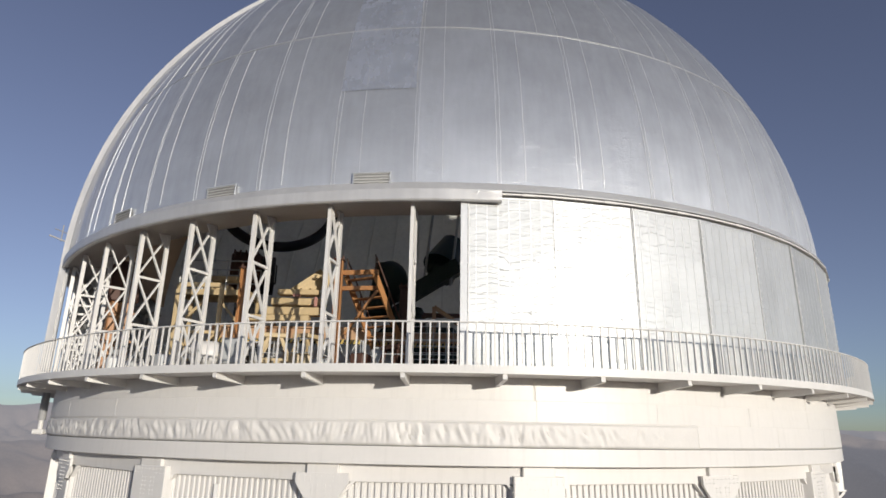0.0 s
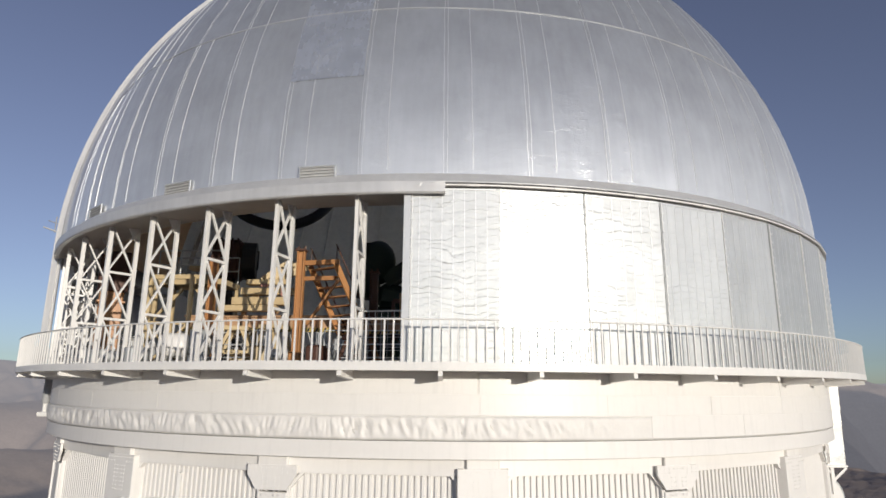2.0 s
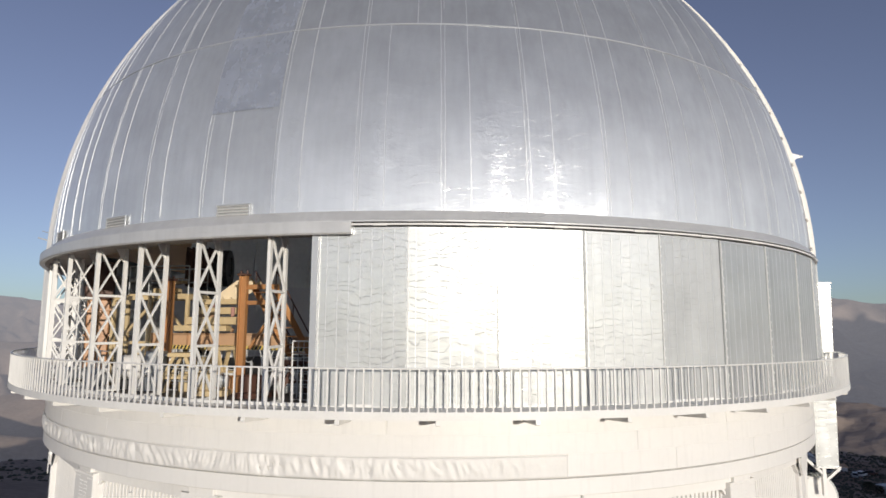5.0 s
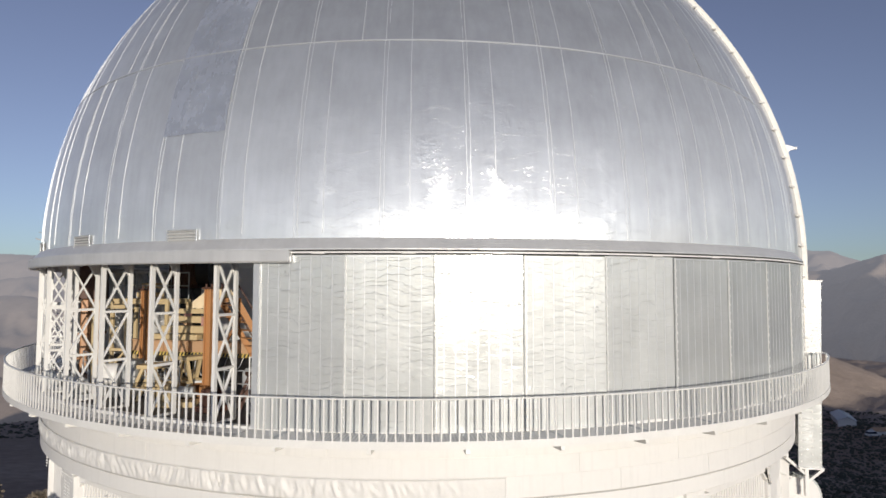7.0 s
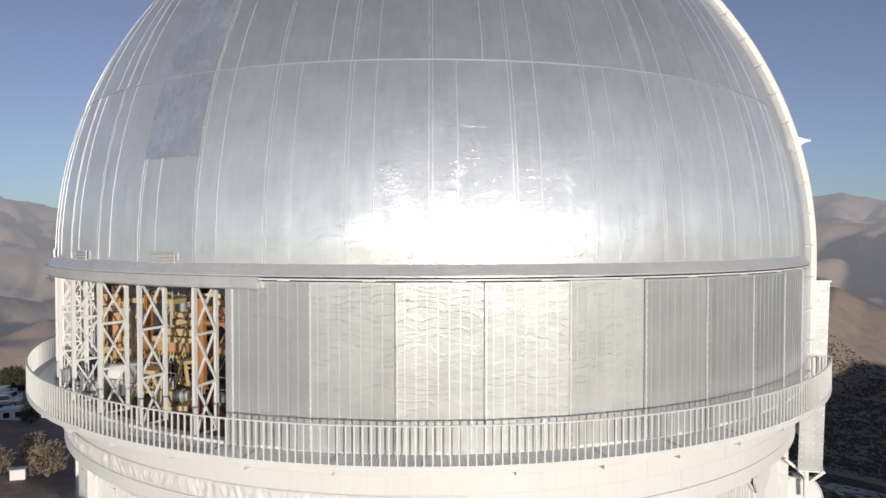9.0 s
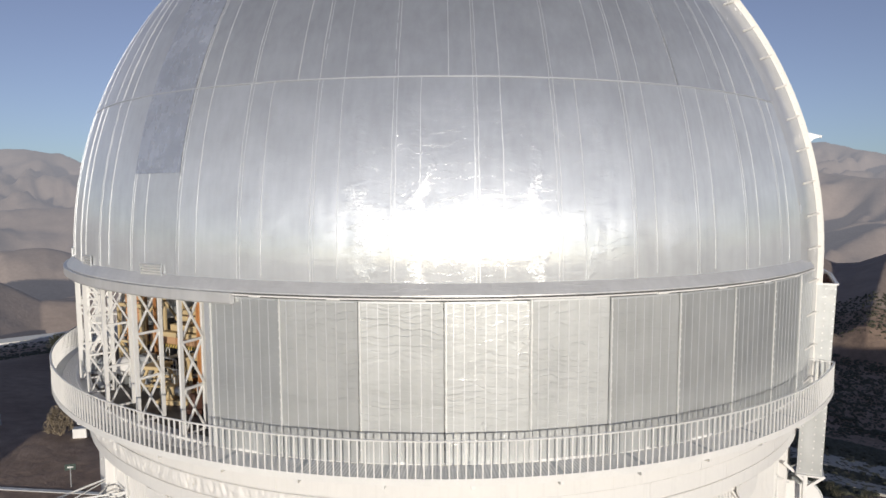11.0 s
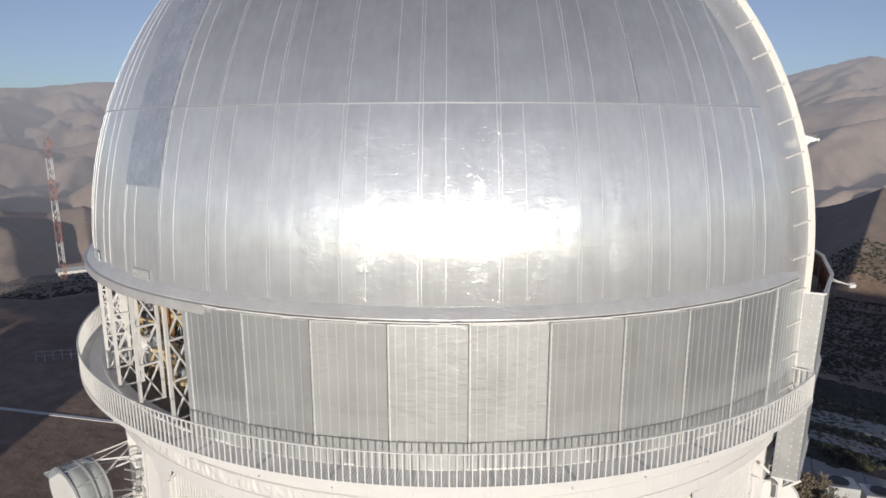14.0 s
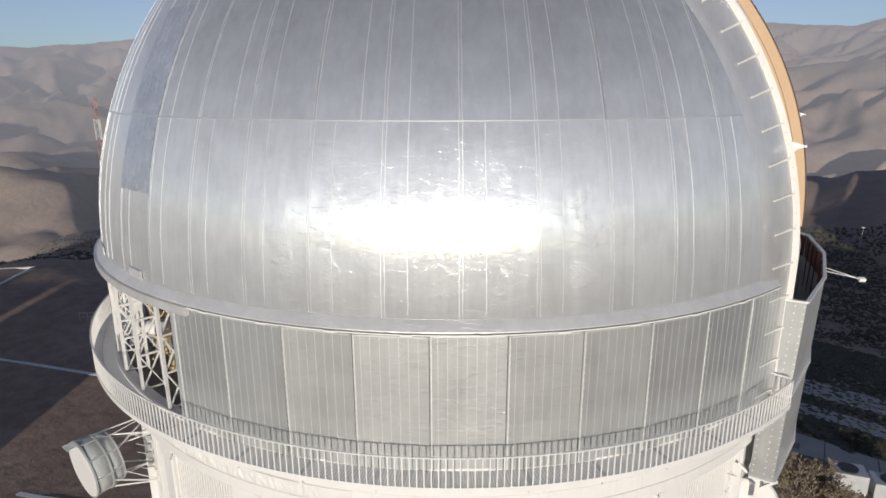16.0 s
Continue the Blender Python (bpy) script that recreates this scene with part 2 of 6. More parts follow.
def earth(name, near):
    """Dry mountain soil: gravel and tracks near, rock and scree far."""
    m, ns, ln, p = nodes_of(name)
    nt = m.node_tree
    v = mapped(nt)
    if near:
        big, mid, small = noise_tex(nt, v, 0.05, 6.0, 0.6), noise_tex(nt, v, 0.7, 6.0, 0.62), noise_tex(nt, v, 7.0, 5.0, 0.65)
        c = ramp(nt, big, [(0.25, (0.21, 0.145, 0.108)), (0.5, (0.28, 0.20, 0.15)), (0.75, (0.35, 0.26, 0.20))])
        strength, dist = 0.7, 0.25
    else:
        big, mid, small = noise_tex(nt, v, 0.0022, 8.0, 0.62), noise_tex(nt, v, 0.02, 8.0, 0.65), noise_tex(nt, v, 0.16, 6.0, 0.65)
        c = ramp(nt, big, [(0.25, (0.26, 0.197, 0.16)), (0.5, (0.325, 0.253, 0.207)), (0.75, (0.395, 0.315, 0.26))])
        strength, dist = 0.6, 3.0
    hs = ns.new("ShaderNodeHueSaturation")
    ln.new(c, hs.inputs["Color"])
    spread = 1.0 if near else 0.55
    f = maths(nt, "ADD", grey(nt, mid, 0.3, 0.7, -0.22 * spread, 0.22 * spread), grey(nt, small, 0.3, 0.7, -0.15 * spread, 0.15 * spread))
    ln.new(maths(nt, "ADD", f, 1.0), hs.inputs["Value"])
    ln.new(hs.outputs[0], p.inputs["Base Color"])
    p.inputs["Roughness"].default_value = 0.95
    h = maths(nt, "ADD", maths(nt, "MULTIPLY", mid, 1.0), maths(nt, "MULTIPLY", small, 0.25))
    ln.new(bumped(nt, h, strength, dist), p.inputs["Normal"])
    return m


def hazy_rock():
    """Far ranges: pale dry rock with evening haze mixed in as glow by distance."""
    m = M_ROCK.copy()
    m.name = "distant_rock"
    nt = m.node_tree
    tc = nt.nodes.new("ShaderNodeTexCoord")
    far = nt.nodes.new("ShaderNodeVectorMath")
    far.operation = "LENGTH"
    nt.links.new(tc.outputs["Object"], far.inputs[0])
    haze_glow = nt.nodes.new("ShaderNodeEmission")
    haze_glow.inputs["Color"].default_value, haze_glow.inputs["Strength"].default_value = (0.435, 0.44, 0.485, 1), 0.82
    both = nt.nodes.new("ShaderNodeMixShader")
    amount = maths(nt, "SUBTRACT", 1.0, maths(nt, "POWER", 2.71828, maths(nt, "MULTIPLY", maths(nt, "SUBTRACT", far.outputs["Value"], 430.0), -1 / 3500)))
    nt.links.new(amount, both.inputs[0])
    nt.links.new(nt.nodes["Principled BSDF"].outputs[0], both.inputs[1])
    nt.links.new(haze_glow.outputs[0], both.inputs[2])
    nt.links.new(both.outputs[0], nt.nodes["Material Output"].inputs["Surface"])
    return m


M_SOIL = earth("gravel_soil", True)
M_ROCK = earth("mountain_rock", False)
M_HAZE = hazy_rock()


# ---- building blocks ----
def ring_at(th, r, z):
    a = radians(th)
    return Vector((r * math.sin(a), -r * math.cos(a), z))


def turn(th):
    return Matrix.Rotation(radians(th), 4, "Z")


def part(name, bm, material, parent=None, label="", smooth=False):
    me = bpy.data.meshes.new(name)
    bmesh.ops.recalc_face_normals(bm, faces=bm.faces)
    if smooth:
        for f in bm.faces:
            f.smooth = True
    bm.to_mesh(me)
    bm.free()
    me.materials.append(material)
    ob = new(name, me)
    if parent:
        ob.parent = parent
    if label:
        tagged(ob, label)
    return ob


def again(ob, m, parent=None):
    """Another object on the same mesh, at the pose m."""
    o = new(ob.name.split(".")[0], ob.data)
    o.parent = parent or ob.parent
    o.matrix_basis = m
    return o


def thing(name, label, category, group="", kind=""):
    return tagged(new(name), label, category, group, kind)


def box(bm, size, m=None, bevel=0.0):
    got = bmesh.ops.create_cube(bm, size=1.0, matrix=(m or Matrix()) @ Matrix.Diagonal((*size, 1)))
    if bevel:
        vs = set(got["verts"])
        es = [e for e in bm.edges if e.verts[0] in vs and e.verts[1] in vs]
        bmesh.ops.bevel(bm, geom=es, offset=bevel, segments=1, affect="EDGES")
    return bm


def bar(bm, p, q, w, h=None, up=(0, 0, 1)):
    """A square bar from p to q, w wide and h high."""
    p, q = Vector(p), Vector(q)
    d = (q - p).normalized()
    side = d.cross(Vector(up))
    if side.length < 1e-4:
        side = d.cross(Vector((1, 0, 0)))
    side.normalize()
    top = side.cross(d)
    s, t = side * w / 2, top * (h or w) / 2
    vs = [bm.verts.new(o + a * s + b * t) for o in (p, q) for a, b in ((-1, -1), (1, -1), (1, 1), (-1, 1))]
    for f in ((0, 1, 2, 3), (4, 5, 6, 7), (0, 1, 5, 4), (1, 2, 6, 5), (2, 3, 7, 6), (3, 0, 4, 7)):
        bm.faces.new([vs[i] for i in f])
    return bm


def tube(bm, p, q, r1, r2=None, n=10):
    p, q = Vector(p), Vector(q)
    d = q - p
    m = Matrix.Translation((p + q) / 2) @ d.to_track_quat("Z", "Y").to_matrix().to_4x4()
    bmesh.ops.create_cone(bm, cap_ends=True, segments=n, radius1=r1, radius2=r1 if r2 is None else r2, depth=d.length, matrix=m)
    return bm


def spun(profile, th0, th1, n, closed=True):
    """A profile of (r, z) turned about the z axis from th0 to th1; closed: a solid with ends."""
    bm = bmesh.new()
    full = abs(th1 - th0) >= 359.9
    rows = [[bm.verts.new(ring_at(th0 + (th1 - th0) * i / n, r, z)) for r, z in profile] for i in range(n if full else n + 1)]
    k = len(profile)
    for i in range(n):
        a, b = rows[i], rows[(i + 1) % len(rows)]
        for j in range(k if closed else k - 1):
            bm.faces.new((a[j], a[(j + 1) % k], b[(j + 1) % k], b[j]))
    if closed and not full:
        bm.faces.new(rows[0])
        bm.faces.new(rows[-1])
    return bm


def prism(points, axis_from, axis_to):
    """A polygon of 3D points swept from one offset to another."""
    bm = bmesh.new()
    a = [bm.verts.new(Vector(p) + Vector(axis_from)) for p in points]
    b = [bm.verts.new(Vector(p) + Vector(axis_to)) for p in points]
    bm.faces.new(a)
    bm.faces.new(b)
    for i in range(len(a)):
        j = (i + 1) % len(a)
        bm.faces.new((a[i], a[j], b[j], b[i]))
    return bm

# ---- the mountain ----
GROUND = 0.0
LEFT = [(0, 0), (80, 0), (200, -23.5), (430, -68), (800, -190), (1300, -300)]
RIGHT = [(0, 0), (28, 0), (60, -7), (120, -27), (180, -31), (230, -31), (300, -29.5), (450, -30), (600, -85), (900, -190), (1300, -260)]
# level to 215 m: an unseen ridge added to shade the right slope
BACK = [(0, 0), (215, 0), (300, -22), (500, -90), (1000, -260), (1300, -300)]
# the ranges around, each with its distance, its flank's fall and its crest: degrees of azimuth, degrees of height
RANGES = (
    (4500, 0.20, 130, [(-180, -1.0), (-110, 1.0), (-80, 2.6), (-68, 3.0), (-63, 3.3), (-58.5, 3.85), (-55, 3.6), (-50, 2.3), (-42, 2.1), (-34, 1.2), (-20, 3.0),
                       (-7, 4.8), (-3, 4.4), (-0.7, 4.25), (3, 5.1), (4.4, 5.4), (5.5, 5.1), (7.5, 4.3), (9, 4.3), (13, 3.2), (15.7, 3.4), (18.2, 2.75), (19.4, 2.65), (22, 1.8), (30, 0.6), (60, -0.5), (180, -1.0)]),
    (2700, 0.22, 105, [(-180, -4), (-85, -1.5), (-75, -0.2), (-65, -0.9), (-62, -0.7), (-59, -0.45), (-57, -0.4), (-50, -0.9), (-40, -1.5), (-25, -1.2), (-12, 0.9), (0, 1.8),
                       (4, 2.4), (6.3, 2.6), (9, 1.9), (13.5, 1.3), (17.5, 0.95), (19.6, 1.2), (21, 1.7), (23, 2.4), (26, 1.85), (28, 1.85), (30, 1.2), (33, 0.2), (36, -0.5), (60, -2), (180, -4)]),
    (1550, 0.24, 75, [(-180, -9), (-85, -4), (-75, -3.4), (-68, -3.5), (-65, -3.7), (-61.5, -4.8), (-59.6, -3.8), (-57, -3.85), (-52, -5.1), (-47, -5.5), (-40, -5.0), (-28, -5.5), (-12, -7), (0, -8), (40, -9), (180, -9)]),
    (1000, 0.26, 48, [(-180, -14), (-85, -6), (-75, -5.2), (-67, -5.1), (-64, -6.3), (-61.5, -5.7), (-58, -7.4), (-52, -6.6), (-48, -8.0), (-40, -9), (-25, -14), (180, -14)]),
    (345, 0.20, 2, [(-180, -20), (-20, -14), (-6, -7.3), (-1.1, -7.2), (1.5, -7.5), (3.8, -6.3), (5.4, -6.1), (6.7, -5.7), (9.5, -4.2), (13, -5.6), (14.7, -5.4), (16.8, -4.4), (18.2, -4.45), (20.2, -5.7),
                     (22.7, -6.7), (25, -7.6), (27, -8.5), (35, -9.5), (60, -12), (180, -20)]),
)


def along(table, x):
    for (a, u), (b, v) in zip(table, table[1:]):
        if x <= b:
            f = max(0.0, (x - a) / (b - a))
            return u + (v - u) * f
    return table[-1][1]


def smooth_step(a, b, x):
    f = min(1.0, max(0.0, (x - a) / (b - a)))
    return f * f * (3 - 2 * f)


def height(x, y):
    """The height of the mountain at a place of the plan."""
    r = math.hypot(x, y)
    az = math.degrees(math.atan2(x, y))
    left = smooth_step(-12, -38, az) * smooth_step(-172, -120, az)
    right = smooth_step(-38, -12, az) * smooth_step(83, 59, az)
    rest = max(0.0, 1 - left - right)
    z = left * along(LEFT, r) + right * along(RIGHT, r) + rest * along(BACK, r)
    p = Vector((x, y, 0))
    yard = smooth_step(-14, -30, x) * smooth_step(-115, -95, x)
    beyond = y - 8.5 + 0.2 * (x + 52)
    z -= yard * 0.05 * ((x + 40) * 0.5 - y * 0.87) * smooth_step(10, -1, beyond)
    if beyond > 0:
        z = z + (min(z, 0.6 - 0.175 * beyond) - z) * smooth_step(-24, -36, x) * smooth_step(330, 200, r)
    if az < -68 and r > 170:
        z -= smooth_step(-68, -84, az) * smooth_step(172, 140, -az) * min(160, 0.35 * (r - 170))
    mid = smooth_step(90, 260, r) * (1 - 0.6 * left * smooth_step(460, 380, r)) * (1 - 0.75 * right * smooth_step(500, 400, r))
    z += mid * 9 * noise.fractal(p / 130 + Vector((1.3, 0, 5)), 1.0, 2.0, 5)
    z += smooth_step(105, 150, r) * 1.2 * noise.fractal(p / 16, 1.0, 2.0, 4)
    z += smooth_step(30, 60, r) * 0.10 * noise.fractal(p / 5, 1.0, 2.0, 3)
    if r > 190:
        swing = noise.noise(Vector((az / 9.0, 3.3, 0.0)))
        lean = radians(az) * r + (0.7 if az < -15 else -0.5) * r + 110 * noise.noise(p / 400)
        gully = 0.0
        for wide, amount in ((210, 1.0), (95, 0.32 + 0.15 * smooth_step(1900, 1200, r)), (45, 0.16 * smooth_step(1700, 1100, r))):
            cut = noise.noise(Vector((lean / wide, r / (2.6 * wide), wide * 0.37)))
            gully += amount * (math.sqrt(cut * cut + 0.035) - 0.187)
        gully *= 2.2
        z -= 34 * gully * smooth_step(420, 800, r)
        stray = 1.6 * noise.noise(p / 260 + Vector((4, 4, 4)))
        for dist, fall, deep, crest in RANGES:
            far = dist * (1 + 0.10 * swing)
            off = r - far
            soft = 0.022 * dist if dist > 500 else 25.0
            side = (fall if off < 0 else 0.45) * (math.sqrt(off * off + soft * soft) - soft)
            down = smooth_step(0, 300, side / fall)
            top = 22 + far * math.tan(radians(along(crest, az + stray * (0.4 + down)))) + 0.06 * deep * noise.fractal(p / 90, 1.0, 2.0, 3)
            z_range = top - side - deep * gully * down
            z = max(z, z_range - 400 * (smooth_step(560, 330, r) if dist > 500 else smooth_step(225, 190, r)))
        # spurs on the western slopes, gentle towards the sun and steep in its lee
        west = smooth_step(-36, -48, az) * smooth_step(440, 620, r)
        if west:
            for wide, deep, share in ((150, 20, smooth_step(1500, 1100, r)), (380, 55, smooth_step(1100, 1500, r))):
                u = (-0.5 * x + 0.866 * y + 0.45 * wide * noise.fractal(p / (2.2 * wide), 1.0, 2.0, 3)) / wide
                f = u - math.floor(u)
                rise = f / 0.7 if f < 0.7 else (1 - f) / 0.3
                z -= west * share * deep * (1 - rise) * smooth_step(-0.35, 0.3, noise.noise(p / (1.6 * wide) + Vector((7, 1, 2))))
        # an unseen peak towards the evening sun, added to shade part of the valley
        d = math.hypot((x - 2050) / (780 if x < 2050 else 1350), (y + 220) / 420)
        if d < 2.2:
            z += (545 * math.exp(-d * d) - 4.3) * (1.05 - 0.2 * gully)
    return GROUND + z


RINGS = [0.01, 12, 20, 28, 36, 45, 55, 65, 75, 86, 98, 108, 118, 128, 140]
while RINGS[-1] < 4900:
    RINGS.append(RINGS[-1] * (1.03 if RINGS[-1] < 420 else 1.0095))
# the sheet is finer towards the valley that the walk looks into
AZIMUTHS = [-78 + 0.17 * k for k in range(724)] + [45.2 + 0.8 * k for k in range(1, 107)] + [130.0 + 2.4 * k for k in range(1, 63)]
SECTORS = len(AZIMUTHS)
verts, faces = [], []
for r in RINGS:
    for a in AZIMUTHS:
        x, y = r * math.sin(radians(a)), r * math.cos(radians(a))
        verts.append((x, y, height(x, y)))
for i in range(len(RINGS) - 1):
    for k in range(SECTORS):
        j = (k + 1) % SECTORS
        faces.append((i * SECTORS + k, i * SECTORS + j, (i + 1) * SECTORS + j, (i + 1) * SECTORS + k))
for name, r0, r1, mats, label in (("ground", 0, 430, (M_SOIL, M_ROCK), "dry brown mountain soil with gravel and rock"), ("backdrop", 430, 9999, (M_HAZE,), "far bare mountain ranges with evening haze painted in")):
    i0 = next(i for i, r in enumerate(RINGS) if r >= r0)
    i1 = next((i for i, r in enumerate(RINGS) if r >= r1), len(RINGS) - 1)
    me = bpy.data.meshes.new(name)
    me.from_pydata(verts[i0 * SECTORS:(i1 + 1) * SECTORS], [], faces[:(i1 - i0) * SECTORS])
    for m in mats:
        me.materials.append(m)
    if len(mats) > 1:
        first_rock = next(i for i, r in enumerate(RINGS) if r > 240) * SECTORS
        me.polygons.foreach_set("material_index", [0 if i < first_rock else 1 for i in range(len(me.polygons))])
    me.polygons.foreach_set("use_smooth", [True] * len(me.polygons))
    tagged(new(name, me), label, name, kind="structure")

# ---- the white building below the dome ----
R_WALL, Z_WALL = 15.55, 13.62
building = thing("observatory_building", "round white steel-clad building below a silver dome", "building")
part("wall", spun([(R_WALL, GROUND - 0.5), (R_WALL, Z_WALL + 0.3), (15.2, Z_WALL + 0.3), (15.2, GROUND - 0.5)], 0, 360, 120), M_WHITE, building)
part("ring_beam", spun([(15.5, 13.86), (16.25, 13.86), (16.265, 13.875), (16.265, 14.25), (16.255, 14.26), (15.5, 14.26)], 0, 360, 240), M_WHITE, building, "smooth white ring beam")
part("gap", spun([(15.5, 14.26), (16.24, 14.26), (16.24, 14.274), (15.5, 14.274)], 0, 360, 120), M_DARK, building, "dark gap below the rotating skirt")
COL_STEP, COL_FIRST = 18.0, 7.0
bm = bmesh.new()
box(bm, (0.78, 0.5, Z_WALL - 0.6), pose(0, -15.72, (Z_WALL - 0.6) / 2), 0.02)
column_mesh = part("column", bm, M_WHITE, building)
column_mesh.matrix_basis = turn(COL_FIRST)
gusset_bm = prism([(-0.64, -15.97, 13.64), (0.64, -15.97, 13.64), (0.64, -15.97, 13.42), (0.40, -15.97, 13.08), (-0.40, -15.97, 13.08), (-0.64, -15.97, 13.42)], (0, 0, 0), (0, -0.07, 0))
gusset = part("gusset", gusset_bm, M_WHITE, building, "bolted gusset plate")
gusset.matrix_basis = turn(COL_FIRST)
bm = bmesh.new()
box(bm, (0.78, 0.5, 0.26), pose(0, -15.78, 13.75), 0.02)
stub = part("beam_seat", bm, M_WHITE, building)
stub.matrix_basis = turn(COL_FIRST)
bolt_spots = [(-0.56 + 0.14 * i, 13.57 - 0.1 * j) for i in range(9) for j in range(2) if abs(i - 4) > 1 or j == 0]
bolt_spots += [(x, 13.36 - 0.1 * j) for j in range(7) for x in (-0.22, -0.1, 0.1, 0.22)]
bm = bmesh.new()
tube(bm, (0, -16.03, 0), (0, -16.06, 0), 0.014, n=6)
bolt_head = part("bolt", bm, M_STEEL, building)
for n_col in range(-3, 3):
    for i, (x, z) in enumerate(bolt_spots):
        o = bolt_head if n_col == -3 and i == 0 else again(bolt_head, Matrix())
        o.matrix_basis = turn(COL_FIRST + COL_STEP * n_col) @ pose(x, 0, z)
bm = bmesh.new()
half = 15.85 * math.tan(radians(9)) - 0.40
face_y = -15.62
n_rib = 27
for i in range(n_rib):
    x = -half + 0.08 + (2 * half - 0.16) * i / (n_rib - 1)
    top = 13.44 - max(0.0, 0.34 - (half - abs(x)))
    box(bm, (0.085, 0.05, top), pose(x, face_y - 0.02, top / 2), 0.012)
ribs = tagged(part("corrugated_panel", bm, M_WHITE, building, "ribbed white metal siding"), kind="stuff")
ribs.matrix_basis = turn(COL_FIRST + 9 + 18 * 6)
for i in range(n_rib):
    x = -half + 0.08 + (2 * half - 0.16) * i / (n_rib - 1)
    top = 13.44 - max(0.0, 0.34 - (half - abs(x)))
    bm = bmesh.new()
    box(bm, (0.085, 0.05, top), pose(x, face_y - 0.02, top / 2), 0.012)
    o = part("siding_rib", bm, M_WHITE, building)
    o.matrix_basis = turn(COL_FIRST + 9)
    for k in (1, -1, -2, -3):
        again(o, turn(COL_FIRST + 9 + COL_STEP * k))
bm = prism([(-half - 0.1, face_y + 0.06, 0), (half + 0.1, face_y + 0.06, 0), (half + 0.1, face_y + 0.06, 13.5), (-half - 0.1, face_y + 0.06, 13.5)], (0, 0, 0), (0, -0.05, 0))
back = part("siding", bm, M_WHITE, building)
back.matrix_basis = turn(COL_FIRST + 9)
bm = prism([(-half - 0.1, face_y, 13.46), (half + 0.1, face_y, 13.46), (half + 0.1, face_y, 13.9), (-half - 0.1, face_y, 13.9)], (0, 0.1, 0), (0, -0.17, 0))
for s in (-1, 1):
    bar(bm, (s * (half - 0.36), face_y - 0.08, 13.5), (s * (half + 0.02), face_y - 0.08, 13.08), 0.16, 0.07)
    bar(bm, (s * (half - 0.01), face_y - 0.08, 13.12), (s * (half - 0.01), face_y - 0.08, 0), 0.16, 0.07)
lintel = part("lintel", bm, M_WHITE, building, "flat white frame over the siding")
lintel.matrix_basis = turn(COL_FIRST + 9)
# every other column is a wide plated one without the tapered gusset
bm = bmesh.new()
box(bm, (1.20, 0.5, 13.64), pose(0, -15.79, 6.82), 0.012)
wide_column = part("column", bm, M_WHITE, building, "wide plated column")
wide_column.matrix_basis = turn(COL_FIRST)
column_mesh.matrix_basis = gusset.matrix_basis = turn(COL_FIRST + COL_STEP)
for k in range(1, 20):
    for o, off in ((stub, 0), (back, 9), (lintel, 9)):
        again(o, turn(COL_FIRST + off + COL_STEP * k))
    if k % 2 == 0:
        again(wide_column, turn(COL_FIRST + COL_STEP * k))
    elif k > 1:
        again(column_mesh, turn(COL_FIRST + COL_STEP * k))
        again(gusset, turn(COL_FIRST + COL_STEP * k))
    if k in range(2, 17) and k != 6:
        tagged(again(ribs, turn(COL_FIRST + 9 + COL_STEP * k)), kind="stuff")

# the turning skirt of the dome: plates above, a cloth seal below
R_SKIRT = 16.28
dome = thing("observatory_dome", "large silver foil-clad observatory dome with an open wind gate", "dome")
part("skirt_core", spun([(15.4, 14.274), (R_SKIRT - 0.008, 14.274), (R_SKIRT - 0.008, 15.86), (15.4, 15.86)], 0, 360, 144), M_WHITE, dome, "white steel skirt", True)
bm = spun([(R_SKIRT - 0.03, 14.84), (R_SKIRT - 0.002, 14.845), (R_SKIRT - 0.002, 15.31), (R_SKIRT - 0.03, 15.315)], -5.48, 5.48, 12)
plate = part("skirt_plate", bm, M_WHITE, dome)
plate.matrix_basis = turn(1.15)
bm = spun([(R_SKIRT - 0.03, 15.318), (R_SKIRT, 15.322), (R_SKIRT, 15.84), (R_SKIRT - 0.03, 15.85)], -16.4, 16.4, 30)
plate_b = part("skirt_plate", bm, M_WHITE, dome)
plate_b.matrix_basis = turn(-10)
bm = spun([(R_SKIRT - 0.03, 14.31), (R_SKIRT + 0.001, 14.315), (R_SKIRT + 0.001, 14.832), (R_SKIRT - 0.03, 14.837)], -5.48, 5.48, 12)
plate_c = part("skirt_plate", bm, M_WHITE, dome)
plate_c.matrix_basis = turn(1.15 + 11 * 2 + 4.2)
for k in range(1, 33):
    again(plate, turn(1.15 + 11 * k))
for k in range(1, 11):
    again(plate_b, turn(-10 + 33 * k))
for k in range(3, 26):
    again(plate_c, turn(1.15 + 4.2 + 11 * k))
# cloth: hanging folds
bm = bmesh.new()
rows = []
n_th, n_z = 1100, 8
for i in range(n_th + 1):
    th = -115 + (21.86 + 115) * i / n_th
    row = []
    for j in range(n_z + 1):
        f = j / n_z
        z = 14.81 - 0.53 * f
        q = Vector((th * 0.55, 0.0, z * 0.7 + 0.25 * math.sin(th * 0.9)))
        lean = 0.5 * noise.noise(Vector((th * 0.16, 3.3, 0)))
        u = th + 6.0 * lean * (f - 0.5)
        fold = abs(noise.noise(Vector((u * 1.25, 1.3 * f, 1.7)))) + 0.75 * abs(noise.noise(Vector((u * 2.7 - 2.5 * f, 1.2 * f, 5.1)))) + 0.25 * noise.noise(q * 2.6)
        ends = min(1.0, (21.86 - th) * 0.12)
        row.append(bm.verts.new(ring_at(th, R_SKIRT + 0.002 + 0.009 * ends + ends * math.sin(math.pi * min(1, f * 0.95 + 0.05)) * (0.055 - 0.10 * fold), z)))
    rows.append(row)
